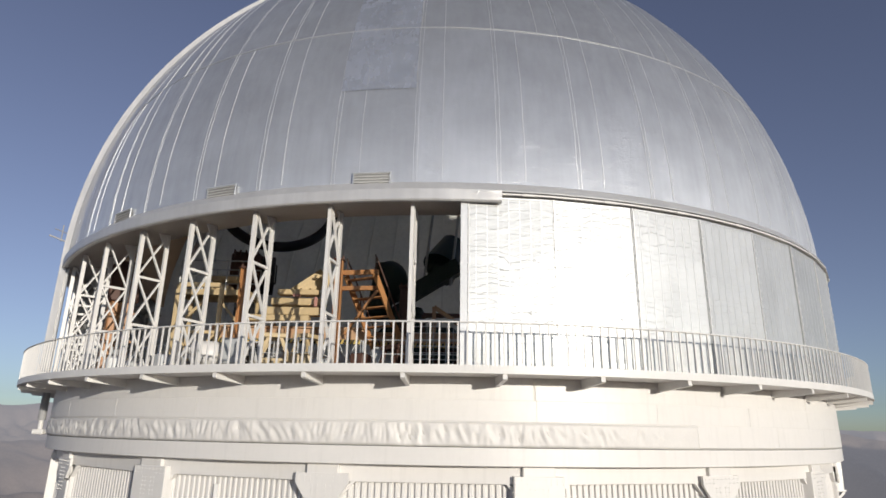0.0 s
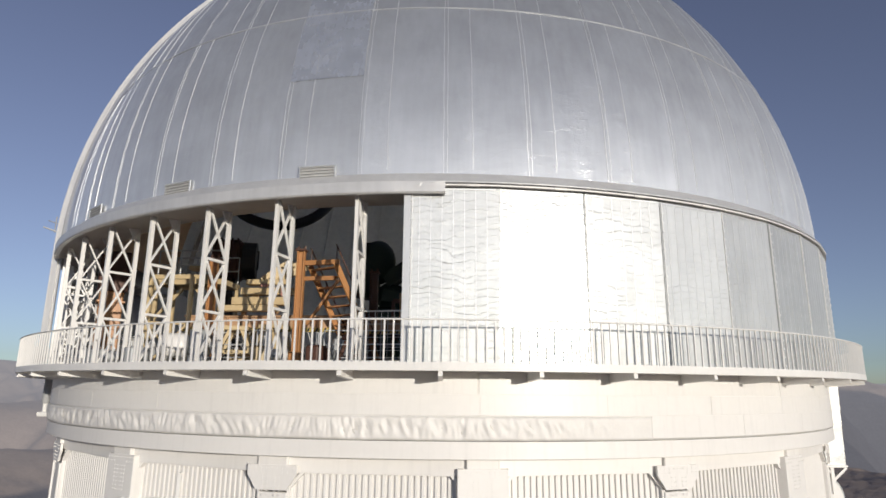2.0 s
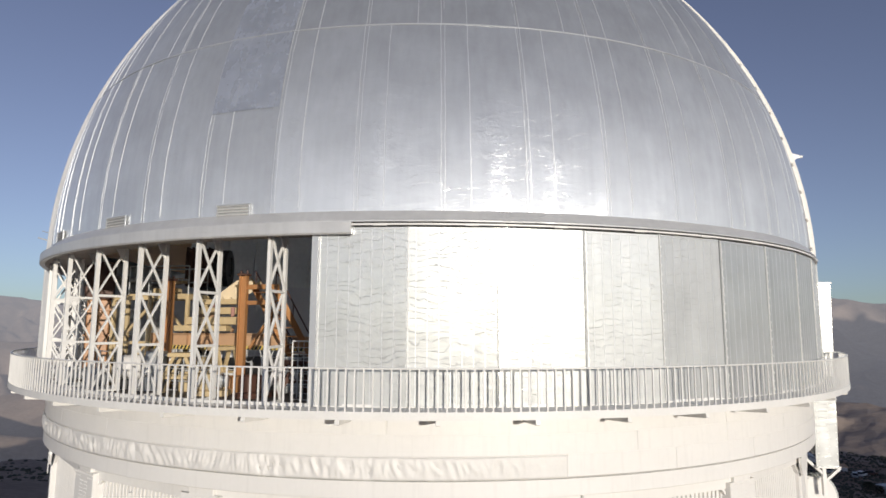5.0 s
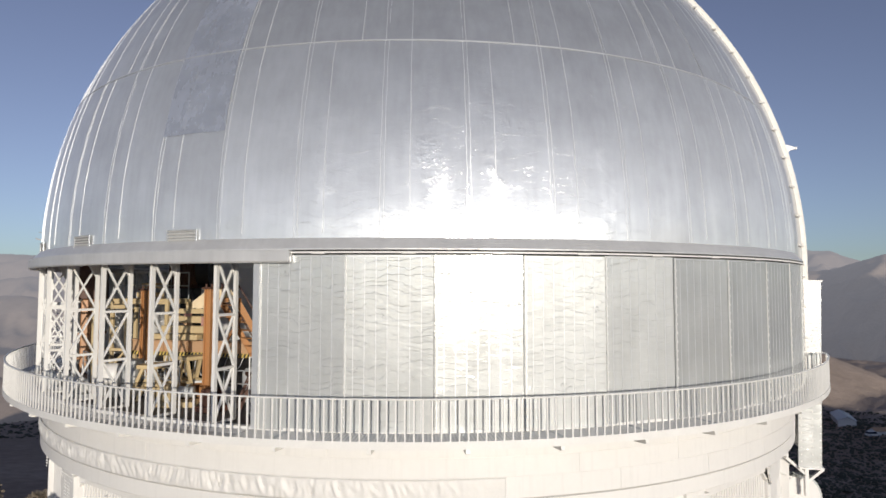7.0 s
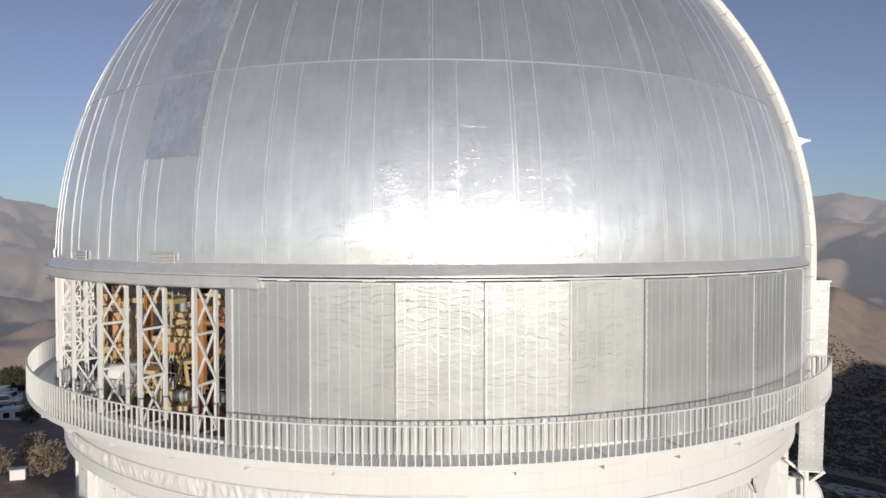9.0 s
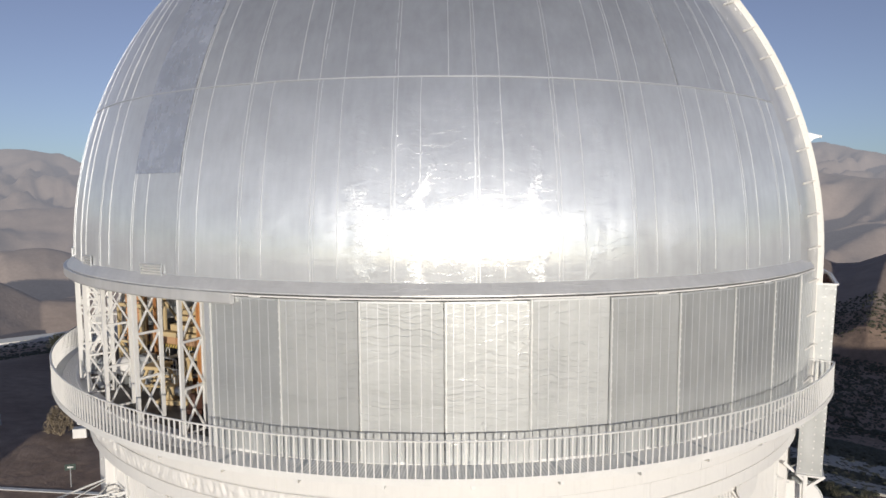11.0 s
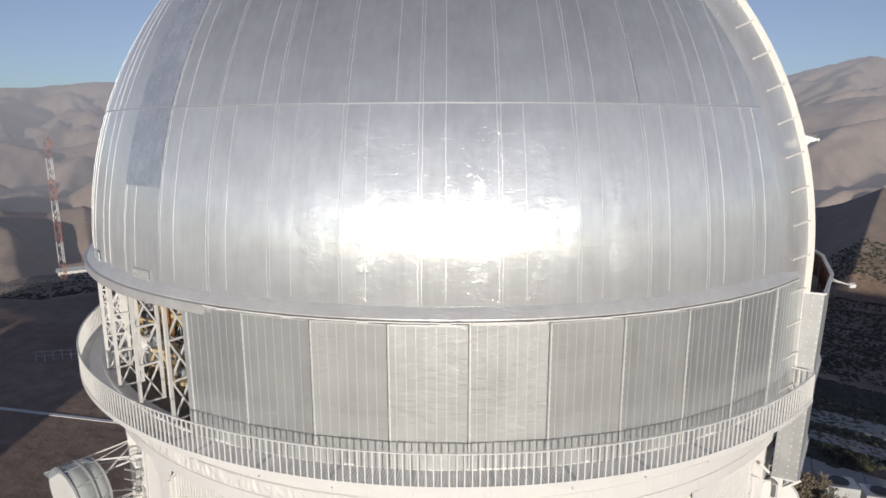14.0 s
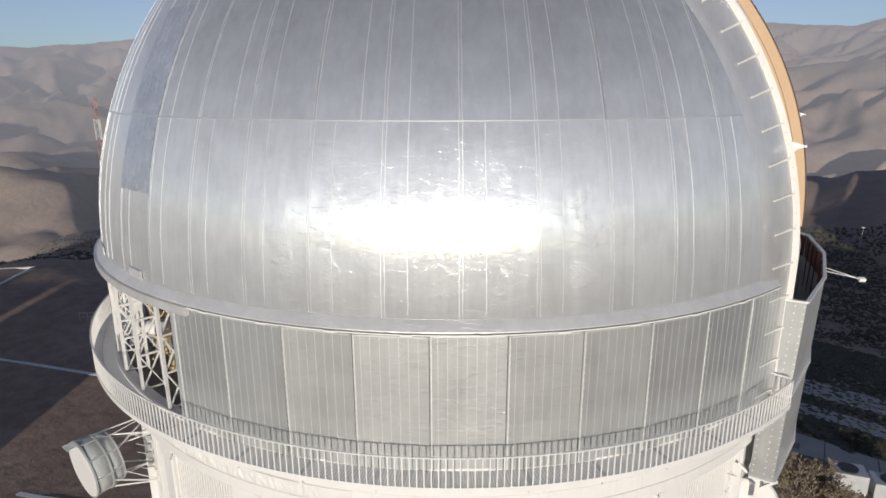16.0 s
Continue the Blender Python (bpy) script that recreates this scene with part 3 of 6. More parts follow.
for a, b in zip(rows, rows[1:]):
    for j in range(n_z):
        bm.faces.new((a[j], a[j + 1], b[j + 1], b[j]))
cloth = part("cloth_seal", bm, M_CLOTH, dome, "crumpled white fabric seal", True)
so = cloth.modifiers.new("thickness", "SOLIDIFY")
so.thickness = 0.004

# ---- catwalk with its railing ----
R_RAIL, Z_DECK, Z_TOP = 17.39, 15.97, 16.95
WALK0, WALK1 = -128.0, 76.0
catwalk = thing("catwalk", "white steel catwalk with a barred railing round the dome", "catwalk")
part("deck", spun([(16.3, Z_DECK - 0.08), (R_RAIL, Z_DECK - 0.08), (R_RAIL, Z_DECK + 0.022), (16.3, Z_DECK + 0.022)], 0, WALK1, 60), M_GRATE, catwalk, "pale steel grating deck")
part("deck", spun([(16.3, Z_DECK - 0.08), (R_RAIL, Z_DECK - 0.08), (R_RAIL, Z_DECK - 0.004), (16.3, Z_DECK - 0.004)], WALK0, 0, 100), M_DECK, catwalk, "dark gaps below the grating bars")
part("edge_plate", spun([(17.08, Z_DECK - 0.004), (R_RAIL, Z_DECK - 0.004), (R_RAIL, Z_DECK + 0.022), (17.08, Z_DECK + 0.022)], WALK0, -0.02, 100), M_GALV, catwalk, "smooth grey edge plate of the deck")
bm = bmesh.new()
bar(bm, (0, -16.5, Z_DECK + 0.01), (0, -17.075, Z_DECK + 0.01), 0.068, 0.024)
grate_bar = part("grating_bar", bm, M_STEEL, catwalk, "pale steel grating bar")
grate_bar.matrix_basis = turn(-0.4)
for k in range(1, 290):
    again(grate_bar, turn(-0.4 - 0.36 * k))
part("fascia", spun([(R_RAIL, Z_DECK - 0.15), (R_RAIL + 0.035, Z_DECK - 0.15), (R_RAIL + 0.035, Z_DECK + 0.03), (R_RAIL, Z_DECK + 0.03)], WALK0, WALK1, 170), M_STEEL, catwalk, "white edge plate")
part("soffit", spun([(16.3, Z_DECK - 0.14), (R_RAIL, Z_DECK - 0.14), (R_RAIL, Z_DECK - 0.09), (16.3, Z_DECK - 0.09)], WALK0, WALK1, 150), M_STEEL, catwalk)
part("top_rail", spun([(R_RAIL - 0.02, Z_TOP - 0.035), (R_RAIL + 0.035, Z_TOP - 0.035), (R_RAIL + 0.04, Z_TOP - 0.01), (R_RAIL + 0.02, Z_TOP), (R_RAIL - 0.01, Z_TOP), (R_RAIL - 0.025, Z_TOP - 0.01)], WALK0, WALK1, 200), M_STEEL, catwalk, "white hand rail", True)
bm = prism([(0, -16.2, Z_DECK - 0.14), (0, -17.36, Z_DECK - 0.14), (0, -17.38, Z_DECK - 0.26), (0, -17.34, Z_DECK - 0.28), (0, -16.2, Z_DECK - 0.36)], (-0.05, 0, 0), (0.05, 0, 0))
bracket = part("bracket", bm, M_STEEL, catwalk)
bracket.matrix_basis = turn(3.4)
bm = bmesh.new()
box(bm, (0.13, 0.70, 0.03), pose(0, -17.02, Z_DECK + 0.014))
joint = part("deck_beam", bm, M_GALV, catwalk, "grey beam across the deck")
joint.matrix_basis = turn(3.4)
for k in range(-17, 10):
    if k:
        again(bracket, turn(3.4 + 7.35 * k))
        if k > 0:
            again(joint, turn(3.4 + 7.35 * k))
BAL = 0.672
bm = bmesh.new()
bar(bm, (0, -R_RAIL - 0.008, Z_DECK - 0.1), (0, -R_RAIL - 0.008, Z_TOP - 0.03), 0.034, 0.034, (1, 0, 0))
baluster = part("baluster", bm, M_STEEL, catwalk)
baluster.matrix_basis = turn(WALK0 + 0.3)
for k in range(1, int((WALK1 - WALK0) / BAL)):
    again(baluster, turn(WALK0 + 0.3 + BAL * k))
bm = bmesh.new()
for z in (Z_TOP - 0.02, Z_DECK + 0.02):
    bar(bm, ring_at(WALK1, R_RAIL, z), ring_at(WALK1, 16.35, z), 0.045)
for k in range(6):
    r = R_RAIL - 0.2 * k
    bar(bm, ring_at(WALK1, r, Z_DECK), ring_at(WALK1, r, Z_TOP - 0.02), 0.03)
part("end_rail", bm, M_STEEL, catwalk, "short railing across the end")

# ---- the dome's shell ----
R_DOME, Z_SPRING = 16.47, 20.48
RIB_STEP, RIB_FIRST = 7.5, 3.65
EL_RING, EL_TOP = 19.4, 47.0
SLIT_TURN = 10.0                   # degrees by which the slit lies off the x axis
HALF_SLIT = 6.6


def gore_bm(el0, el1, n_el, width=RIB_STEP, n_th=8, lift=0.0, thick=0.0):
    """One gore of the shell, centred on th = 0."""
    bm = bmesh.new()
    rows = []
    for i in range(n_el + 1):
        el = radians(el0 + (el1 - el0) * i / n_el)
        r, z = (R_DOME + lift) * math.cos(el), Z_SPRING + (R_DOME + lift) * math.sin(el)
        half = r * math.cos(radians(width / 2))
        row = []
        for j in range(n_th + 1):
            a = width * (j / n_th - 0.5)
            flat = half / math.cos(radians(a))
            row.append(bm.verts.new(ring_at(a, flat + (r - flat) * 0.75, z)))
        rows.append(row)
    for a, b in zip(rows, rows[1:]):
        for j in range(n_th):
            bm.faces.new((a[j], a[j + 1], b[j + 1], b[j]))
    return bm


def rib_bm(el0, el1, n, w, h, beads=(-1, 1)):
    """A seam up the shell at th = 0: thin raised, slightly uneven edges of the lapped sheets."""
    bm = bmesh.new()
    for k, side in enumerate(beads):
        rows = []
        for i in range(n + 1):
            el = radians(el0 + (el1 - el0) * i / n)
            c, s = math.cos(el), math.sin(el)
            x0 = side * w + 0.004 * math.sin(i * 2.1 + k) + 0.006 * math.sin(i * 0.83 + 2 * k)
            lift = h * (1 + 0.5 * math.sin(i * 1.37 + 3 * k))
            rows.append([bm.verts.new((x0 + x, -(R_DOME + d) * c, Z_SPRING + (R_DOME + d) * s)) for x, d in ((-0.011, -0.02), (-0.006, lift), (0.006, lift), (0.011, -0.02))])
        for a, b in zip(rows, rows[1:]):
            for j in range(3):
                bm.faces.new((a[j], a[j + 1], b[j + 1], b[j]))
    return bm


def in_slit(th, r):
    a = radians(th)
    x, y = r * math.sin(a), -r * math.cos(a)
    t = radians(SLIT_TURN)
    return abs(y * math.cos(t) - x * math.sin(t)) < HALF_SLIT - 1.1


gore_low = part("shell_panel", gore_bm(0.2, EL_RING, 14), M_FOIL, dome, "crinkled aluminium foil sheet", True)
gore_high = part("shell_panel", gore_bm(EL_RING, EL_TOP, 14), M_FOIL, dome, "", True)
rib_low = part("seam", rib_bm(0.2, EL_RING, 30, 0.05, 0.005), M_SEAM, dome, "raised metal seam")
rib_high = part("seam", rib_bm(EL_RING, EL_TOP, 36, 0.042, 0.004), M_SEAM, dome)
thin_low = part("thin_seam", rib_bm(1.0, EL_RING, 16, 0.0, 0.002, (0,)), M_SEAM, dome)
thin_high = part("thin_seam", rib_bm(EL_RING, EL_TOP, 12, 0.0, 0.002, (0,)), M_SEAM, dome)
rng = random.Random(5)
first = True
for k in range(48):
    th = RIB_FIRST + RIB_STEP * (k + 0.5)
    for src, e0, e1, is_gore in ((gore_low, 0, EL_RING, True), (gore_high, EL_RING, EL_TOP, True)):
        if in_slit(th, R_DOME * math.cos(radians((e0 + e1) / 2))):
            continue
        mid = ring_at(0, R_DOME * math.cos(radians((e0 + e1) / 2)), Z_SPRING + R_DOME * math.sin(radians((e0 + e1) / 2)))
        wob = Matrix.Translation(mid) @ pose(0, 0, 0, rng.uniform(-0.10, 0.10), 0, rng.uniform(-0.12, 0.12)) @ Matrix.Translation(-mid)
        if first and src in (gore_low, gore_high):
            src.matrix_basis = turn(th) @ wob
            if src is gore_high:
                first = False
            continue
        again(src, turn(th) @ wob)
for k in range(48):
    th = RIB_FIRST + RIB_STEP * k
    for i, (src, off) in enumerate(((rib_low, 0.0), (rib_high, 0.0), (thin_low, 2.4), (thin_high, 2.4 if k % 2 else 5.0))):
        if in_slit(th + off, R_DOME * 0.93):
            continue
        if k == 0:
            src.matrix_basis = turn(th + off)
        else:
            again(src, turn(th + off))
# horizontal joint, lapped
for a0, a1 in ((-82, 70), (112, 258)):
    part("ring_seam", spun([((R_DOME + d) * math.cos(radians(EL_RING + e)), Z_SPRING + (R_DOME + d) * math.sin(radians(EL_RING + e))) for e, d in ((-0.07, 0.0), (-0.05, 0.012), (0.05, 0.012), (0.07, 0.0))], a0, a1, 90), M_SEAM, dome, "thin level seam")
# crown above the second tier
crown_profile = [(R_DOME * math.cos(radians(EL_TOP + (90 - EL_TOP) * i / 10)) + 0.001, Z_SPRING + R_DOME * math.sin(radians(EL_TOP + (90 - EL_TOP) * i / 10))) for i in range(11)]
def slit_open(bm, wide, back=-5.0):
    """Takes the faces away that lie in the open slit."""
    c_, s_ = math.cos(radians(SLIT_TURN)), math.sin(radians(SLIT_TURN))
    gone = []
    for f in bm.faces:
        q = f.calc_center_median()
        if abs(q.y * c_ - q.x * s_) < wide and q.x * c_ + q.y * s_ > back:
            gone.append(f)
    bmesh.ops.delete(bm, geom=gone, context="FACES")
    return bm


part("crown", slit_open(spun(crown_profile, 0, 360, 144, False), HALF_SLIT - 0.5), M_FOIL, dome, "", True)
# replaced sheet, duller and bluish
patch = part("replaced_sheet", gore_bm(10.7, 33.0, 12, 7.4, 4, 0.012), M_PATCH, dome, "duller bluish replacement foil sheet", True)
patch.matrix_basis = turn(-7.8)
# lining
lining = [((R_DOME - 0.35) * math.cos(radians(e)), Z_SPRING + (R_DOME - 0.35) * math.sin(radians(e))) for e in range(0, 91, 6)]
part("lining", slit_open(spun([(r + 0.001, z) for r, z in lining], 0, 360, 144, False), HALF_SLIT - 0.5), M_INNER, dome, "dark grey inner lining", True)

bm = bmesh.new()
rows_ = []
for i in range(17):
    e = radians(50 * i / 16)
    rows_.append([bm.verts.new((x, -(R_DOME - d) * math.cos(e), Z_SPRING + (R_DOME - d) * math.sin(e))) for x, d in ((-0.05, 0.36), (-0.05, 0.42), (0.05, 0.42), (0.05, 0.36))])
for a, b in zip(rows_, rows_[1:]):
    for j in range(4):
        bm.faces.new((a[j], a[(j + 1) % 4], b[(j + 1) % 4], b[j]))
inner_rib = part("lining_rib", bm, M_INNER, dome, "grey inner rib")
inner_rib.matrix_basis = turn(112.5)
for k in range(1, 20):
    if not in_slit(112.5 + 7.5 * k, R_DOME * 0.9):
        again(inner_rib, turn(112.5 + 7.5 * k))

# ledge round the spring line and the fascia over the open gate
part("ledge", spun([(R_DOME - 0.1, 20.66), (R_DOME + 0.02, 20.65), (16.62, 20.50), (16.715, 20.38), (16.72, 20.345), (16.3, 20.33), (16.2, 20.55)], -96, 74, 160), M_TRIM, dome, "projecting foil-clad ledge")
part("gate_fascia", spun([(16.66, 20.05), (16.80, 20.03), (16.83, 20.07), (16.83, 20.335), (16.66, 20.335)], -96, 3.65, 110), M_TRIM, dome, "wrinkled foil fascia")
part("gate_soffit", spun([(15.2, 20.22), (16.66, 20.06), (16.66, 20.12), (15.2, 20.28)], -96, 0.4, 90), M_SOFFIT, dome, "grey soffit above the open gate")
for z0, z1, r in ((20.262, 20.302, 16.725),):
    part("track_rail", spun([(16.54, z0), (r, z0), (r, z1), (16.54, z1)], 3.66, 74, 80), M_STEEL, dome, "cream rail of the sliding panels")
bm = bmesh.new()
box(bm, (0.34, 0.05, 0.06), pose(0, -16.725, 20.272), 0.008)
clip = part("rail_clip", bm, M_STEEL, dome)
clip.matrix_basis = turn(6.0)
for k in range(1, 10):
    again(clip, turn(6.0 + 7.5 * k))
part("track_gap", spun([(16.4, 20.08), (16.56, 20.08), (16.56, 20.30), (16.4, 20.30)], 3.66, 74, 80), M_DARK, dome, "dark slot behind the rails")
part("kerb", spun([(16.15, 15.86), (16.62, 15.86), (16.62, 16.06), (16.52, 16.06), (16.52, 15.98), (16.15, 15.98)], -96, 74, 130), M_STEEL, dome, "pale floor track")
# vents
def vent(th):
    v = part("vent", bmesh.new(), M_SEAM, dome, "small louvred vent")
    bm = bmesh.new()
    for a, b, w, h in (((-0.50, 0, 0), (0.50, 0, 0), 0.028, 0.03), ((-0.50, 0, 0.40), (0.50, 0, 0.40), 0.028, 0.03), ((-0.48, 0, 0), (-0.48, 0, 0.40), 0.028, 0.03), ((0.48, 0, 0), (0.48, 0, 0.40), 0.028, 0.03)):
        bar(bm, a, b, w, h, (0, 1, 0))
    bm.to_mesh(v.data)
    bm.free()
    v.matrix_basis = turn(th) @ pose(0, -R_DOME - 0.045, 20.52, -0.8)
    bm = bmesh.new()
    box(bm, (0.92, 0.02, 0.38), pose(0, 0.03, 0.2))
    part("vent_back", bm, M_DECK, v)
    bm = bmesh.new()
    box(bm, (0.92, 0.05, 0.016), pose(0, 0, 0.06, 28))
    s = part("slat", bm, M_STRIP, v)
    for i in range(1, 5):
        again(s, pose(0, 0, 0.078 * i))
for th in (-7.7, -22.9, -38.0):
    vent(th)

# ---- sliding wind panels of the closed stretch ----
R_PANEL, Z_P0, Z_P1 = 16.65, 16.02, 20.225
SEAM_FIRST = 8.12
def panel_bm(width):
    n = 1
    bm = bmesh.new()
    prof = [(R_PANEL - 0.06, Z_P0), (R_PANEL, Z_P0), (R_PANEL, Z_P1), (R_PANEL - 0.06, Z_P1)]
    rows = [[bm.verts.new(ring_at(-width / 2 + width * i / n, r, z)) for r, z in prof] for i in range(n + 1)]
    for a, b in zip(rows, rows[1:]):
        for j in range(4):
            bm.faces.new((a[j], a[(j + 1) % 4], b[(j + 1) % 4], b[j]))
    bm.faces.new(rows[0])
    bm.faces.new(rows[-1])
    return bm
wall_panel = part("wind_panel", panel_bm(RIB_STEP - 0.06), M_PANEL, dome, "crinkled silver wind panel", False)
bm = bmesh.new()
FLAT = R_PANEL * math.cos(radians(RIB_STEP / 2))
bar(bm, (0, -FLAT, Z_P0 + 0.02), (0, -FLAT, Z_P1 - 0.03), 0.017, 0.012, (0, 1, 0))
thin_batten = part("batten", bm, M_SEAM, wall_panel)
bm = bmesh.new()
bar(bm, (0, -R_PANEL - 0.008, Z_P0), (0, -R_PANEL - 0.008, Z_P1), 0.03, 0.022, (0, 1, 0))
for k in range(17):
    z = Z_P0 + 0.12 + 0.235 * k
    tube(bm, (0.0, -R_PANEL - 0.02, z), (0.0, -R_PANEL - 0.04, z), 0.03, n=6)
edge_batten = part("edge_batten", bm, M_STRIP, wall_panel, "bolted edge strip")
bm = bmesh.new()
bar(bm, (-1.0, -FLAT - 0.005, Z_P1 - 0.03), (1.0, -FLAT - 0.005, Z_P1 - 0.03), 0.02, 0.04)
top_strip = part("top_strip", bm, M_SEAM, wall_panel)
N_SUB = 8
def dress(p):
    for k in range(1, N_SUB):
        o = thin_batten if p is wall_panel and k == 1 else again(thin_batten, Matrix(), p)
        o.matrix_basis = pose(2 * R_PANEL * math.sin(radians(RIB_STEP / 2)) * ((k - 0.12) / N_SUB - 0.5), 0, 0)
    o = edge_batten if p is wall_panel else again(edge_batten, Matrix(), p)
    o.matrix_basis = turn(-RIB_STEP / 2 + 0.19)
    if p is not wall_panel:
        again(top_strip, Matrix(), p)
for k in range(-1, 9):
    m = turn(SEAM_FIRST + RIB_STEP * (k + 0.5) + (0.0 if k >= 0 else 0.08)) @ pose(0, 0, 0, rng.uniform(-0.04, 0.04), 0, 0)
    lean = Matrix.Translation((0, -R_PANEL, 18)) @ pose(0, 0, 0, rng.uniform(-0.2, 0.2), 0, rng.uniform(-0.35, 0.35)) @ Matrix.Translation((0, R_PANEL, -18))
    if k == -1:
        wall_panel.matrix_basis = m @ lean
        dress(wall_panel)
    else:
        p = again(wall_panel, m @ lean)
        dress(p)
bm = bmesh.new()
bar(bm, ring_at(0.50, R_PANEL - 0.05, Z_P0), ring_at(0.50, R_PANEL - 0.05, Z_P1), 0.16, 0.16, (1, 0, 0))
part("gate_post", bm, M_SEAM, dome, "metal post at the edge of the open gate")
part("back_wall", spun([(15.9, 15.86), (16.3, 15.86), (16.3, 20.6), (15.9, 20.6)], 74, 264, 100), M_STEEL, dome, "closed far wall of the dome")
part("inner_wall", spun([(16.27, 15.9), (16.34, 15.9), (16.34, 20.4), (16.27, 20.4)], -97, -62, 50), M_STEEL, dome, "pale inner wall beside the open gate")

# ---- open gate: radial lattice columns ----
def lattice():
    t = part("lattice_column", bmesh.new(), M_STEEL, dome, "white lattice column of the open gate")
    bm = bmesh.new()
    bar(bm, (0, -16.44, 15.95), (0, -16.44, 20.08), 0.085, 0.115, (0, 1, 0))
    bm.to_mesh(t.data)
    bm.free()
    bm = bmesh.new()
    bar(bm, (0, -15.64, 15.95), (0, -15.64, 20.22), 0.08, 0.11, (0, 1, 0))
    part("inner_post", bm, M_STEEL, t)
    zs = [15.97, 17.34, 18.72, 20.08]
    bm = bmesh.new()
    bar(bm, (0, -16.38, 0), (0, -15.7, 0), 0.07, 0.07)
    cross = part("crossbar", bm, M_STEEL, t)
    cross.matrix_basis = pose(0, 0, zs[1])
    again(cross, pose(0, 0, zs[2]))
    dz = 1.37
    bm = bmesh.new()
    bar(bm, (-0.03, -16.4, 0.03), (-0.03, -15.68, dz - 0.03), 0.045, 0.06, (1, 0, 0))
    da = part("diagonal", bm, M_STEEL, t)
    da.matrix_basis = pose(0, 0, zs[0])
    bm = bmesh.new()
    bar(bm, (0.03, -15.68, 0.03), (0.03, -16.4, dz - 0.03), 0.045, 0.06, (1, 0, 0))
    db = part("diagonal", bm, M_STEEL, t)
    db.matrix_basis = pose(0, 0, zs[0])
    for z in zs[1:3]:
        again(da, pose(0, 0, z))
        again(db, pose(0, 0, z))
    bm = bmesh.new()
    bar(bm, (0, -16.38, 15.985), (0, -15.7, 15.985), 0.07, 0.06)
    part("foot_tie", bm, M_STEEL, t)
    bm = prism([(0, -15.95, 20.15), (0, -15.65, 20.2), (0, -15.65, 19.75), (0, -15.72, 19.75)], (-0.02, 0, 0), (0.02, 0, 0))
    part("head_plate", bm, M_STEEL, t)
    return t
col = lattice()
for k in range(0, 13):
    th = -3.95 - 7.42 * k
    if k == 0:
        col.matrix_basis = turn(th)
    else:
        c = copy_thing(col, turn(th))
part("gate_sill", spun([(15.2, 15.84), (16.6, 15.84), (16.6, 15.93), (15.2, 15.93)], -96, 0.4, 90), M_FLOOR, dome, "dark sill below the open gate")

# ---- slit arches and wind screen ----
slit_m = pose(0, 0, 0, 0, 0, SLIT_TURN)


def arch_bm(y0, y1, r0, r1, a0, a1, n=90, drop=0.0):
    """A band that follows the slit's edge: angles up from the +x horizon."""
    bm = bmesh.new()
    rows = []
    pts = [(a0 + (a1 - a0) * i / n) for i in range(n + 1)]
    for a in pts:
        c, s = math.cos(radians(a)), math.sin(radians(a))
        rows.append([bm.verts.new((r * c, y, Z_SPRING + r * s)) for y, r in ((y0, r0), (y1, r0), (y1, r1), (y0, r1))])
    if drop:
        for end, a in ((0, a0), (-1, a1)):
            if abs(math.sin(radians(a))) > 0.1:
                continue
            low = [bm.verts.new((v.co.x, v.co.y, v.co.z - drop)) for v in rows[end]]
            rows.insert(0, low) if end == 0 else rows.append(low)
    for a, b in zip(rows, rows[1:]):
        for j in range(4):
            bm.faces.new((a[j], a[(j + 1) % 4], b[(j + 1) % 4], b[j]))
    bm.faces.new(rows[0])
    bm.faces.new(rows[-1])
    return bm


R_ARCH = 15.50
def cove_bm(s, a0, a1, n, drop):
    """The foil-clad cove between the shell and the slit's edge beam."""
    bm = bmesh.new()
    prof = [(8.35, 14.05), (8.00, 14.46), (7.60, 14.73), (7.25, 14.93), (6.95, 15.11), (6.75, 15.26), (6.66, 15.36), (6.60, 15.30), (6.60, 14.4)]
    rows = []
    for i in range(n + 1):
        a = radians(a0 + (a1 - a0) * i / n)
        rows.append([bm.verts.new((r * math.cos(a), s * y, Z_SPRING + r * math.sin(a))) for y, r in prof])
    if drop:
        rows.insert(0, [bm.verts.new((v.co.x, v.co.y, v.co.z - drop)) for v in rows[0]])
    for p, q in zip(rows, rows[1:]):
        for j in range(len(prof) - 1):
            bm.faces.new((p[j], p[j + 1], q[j + 1], q[j]))
    return bm


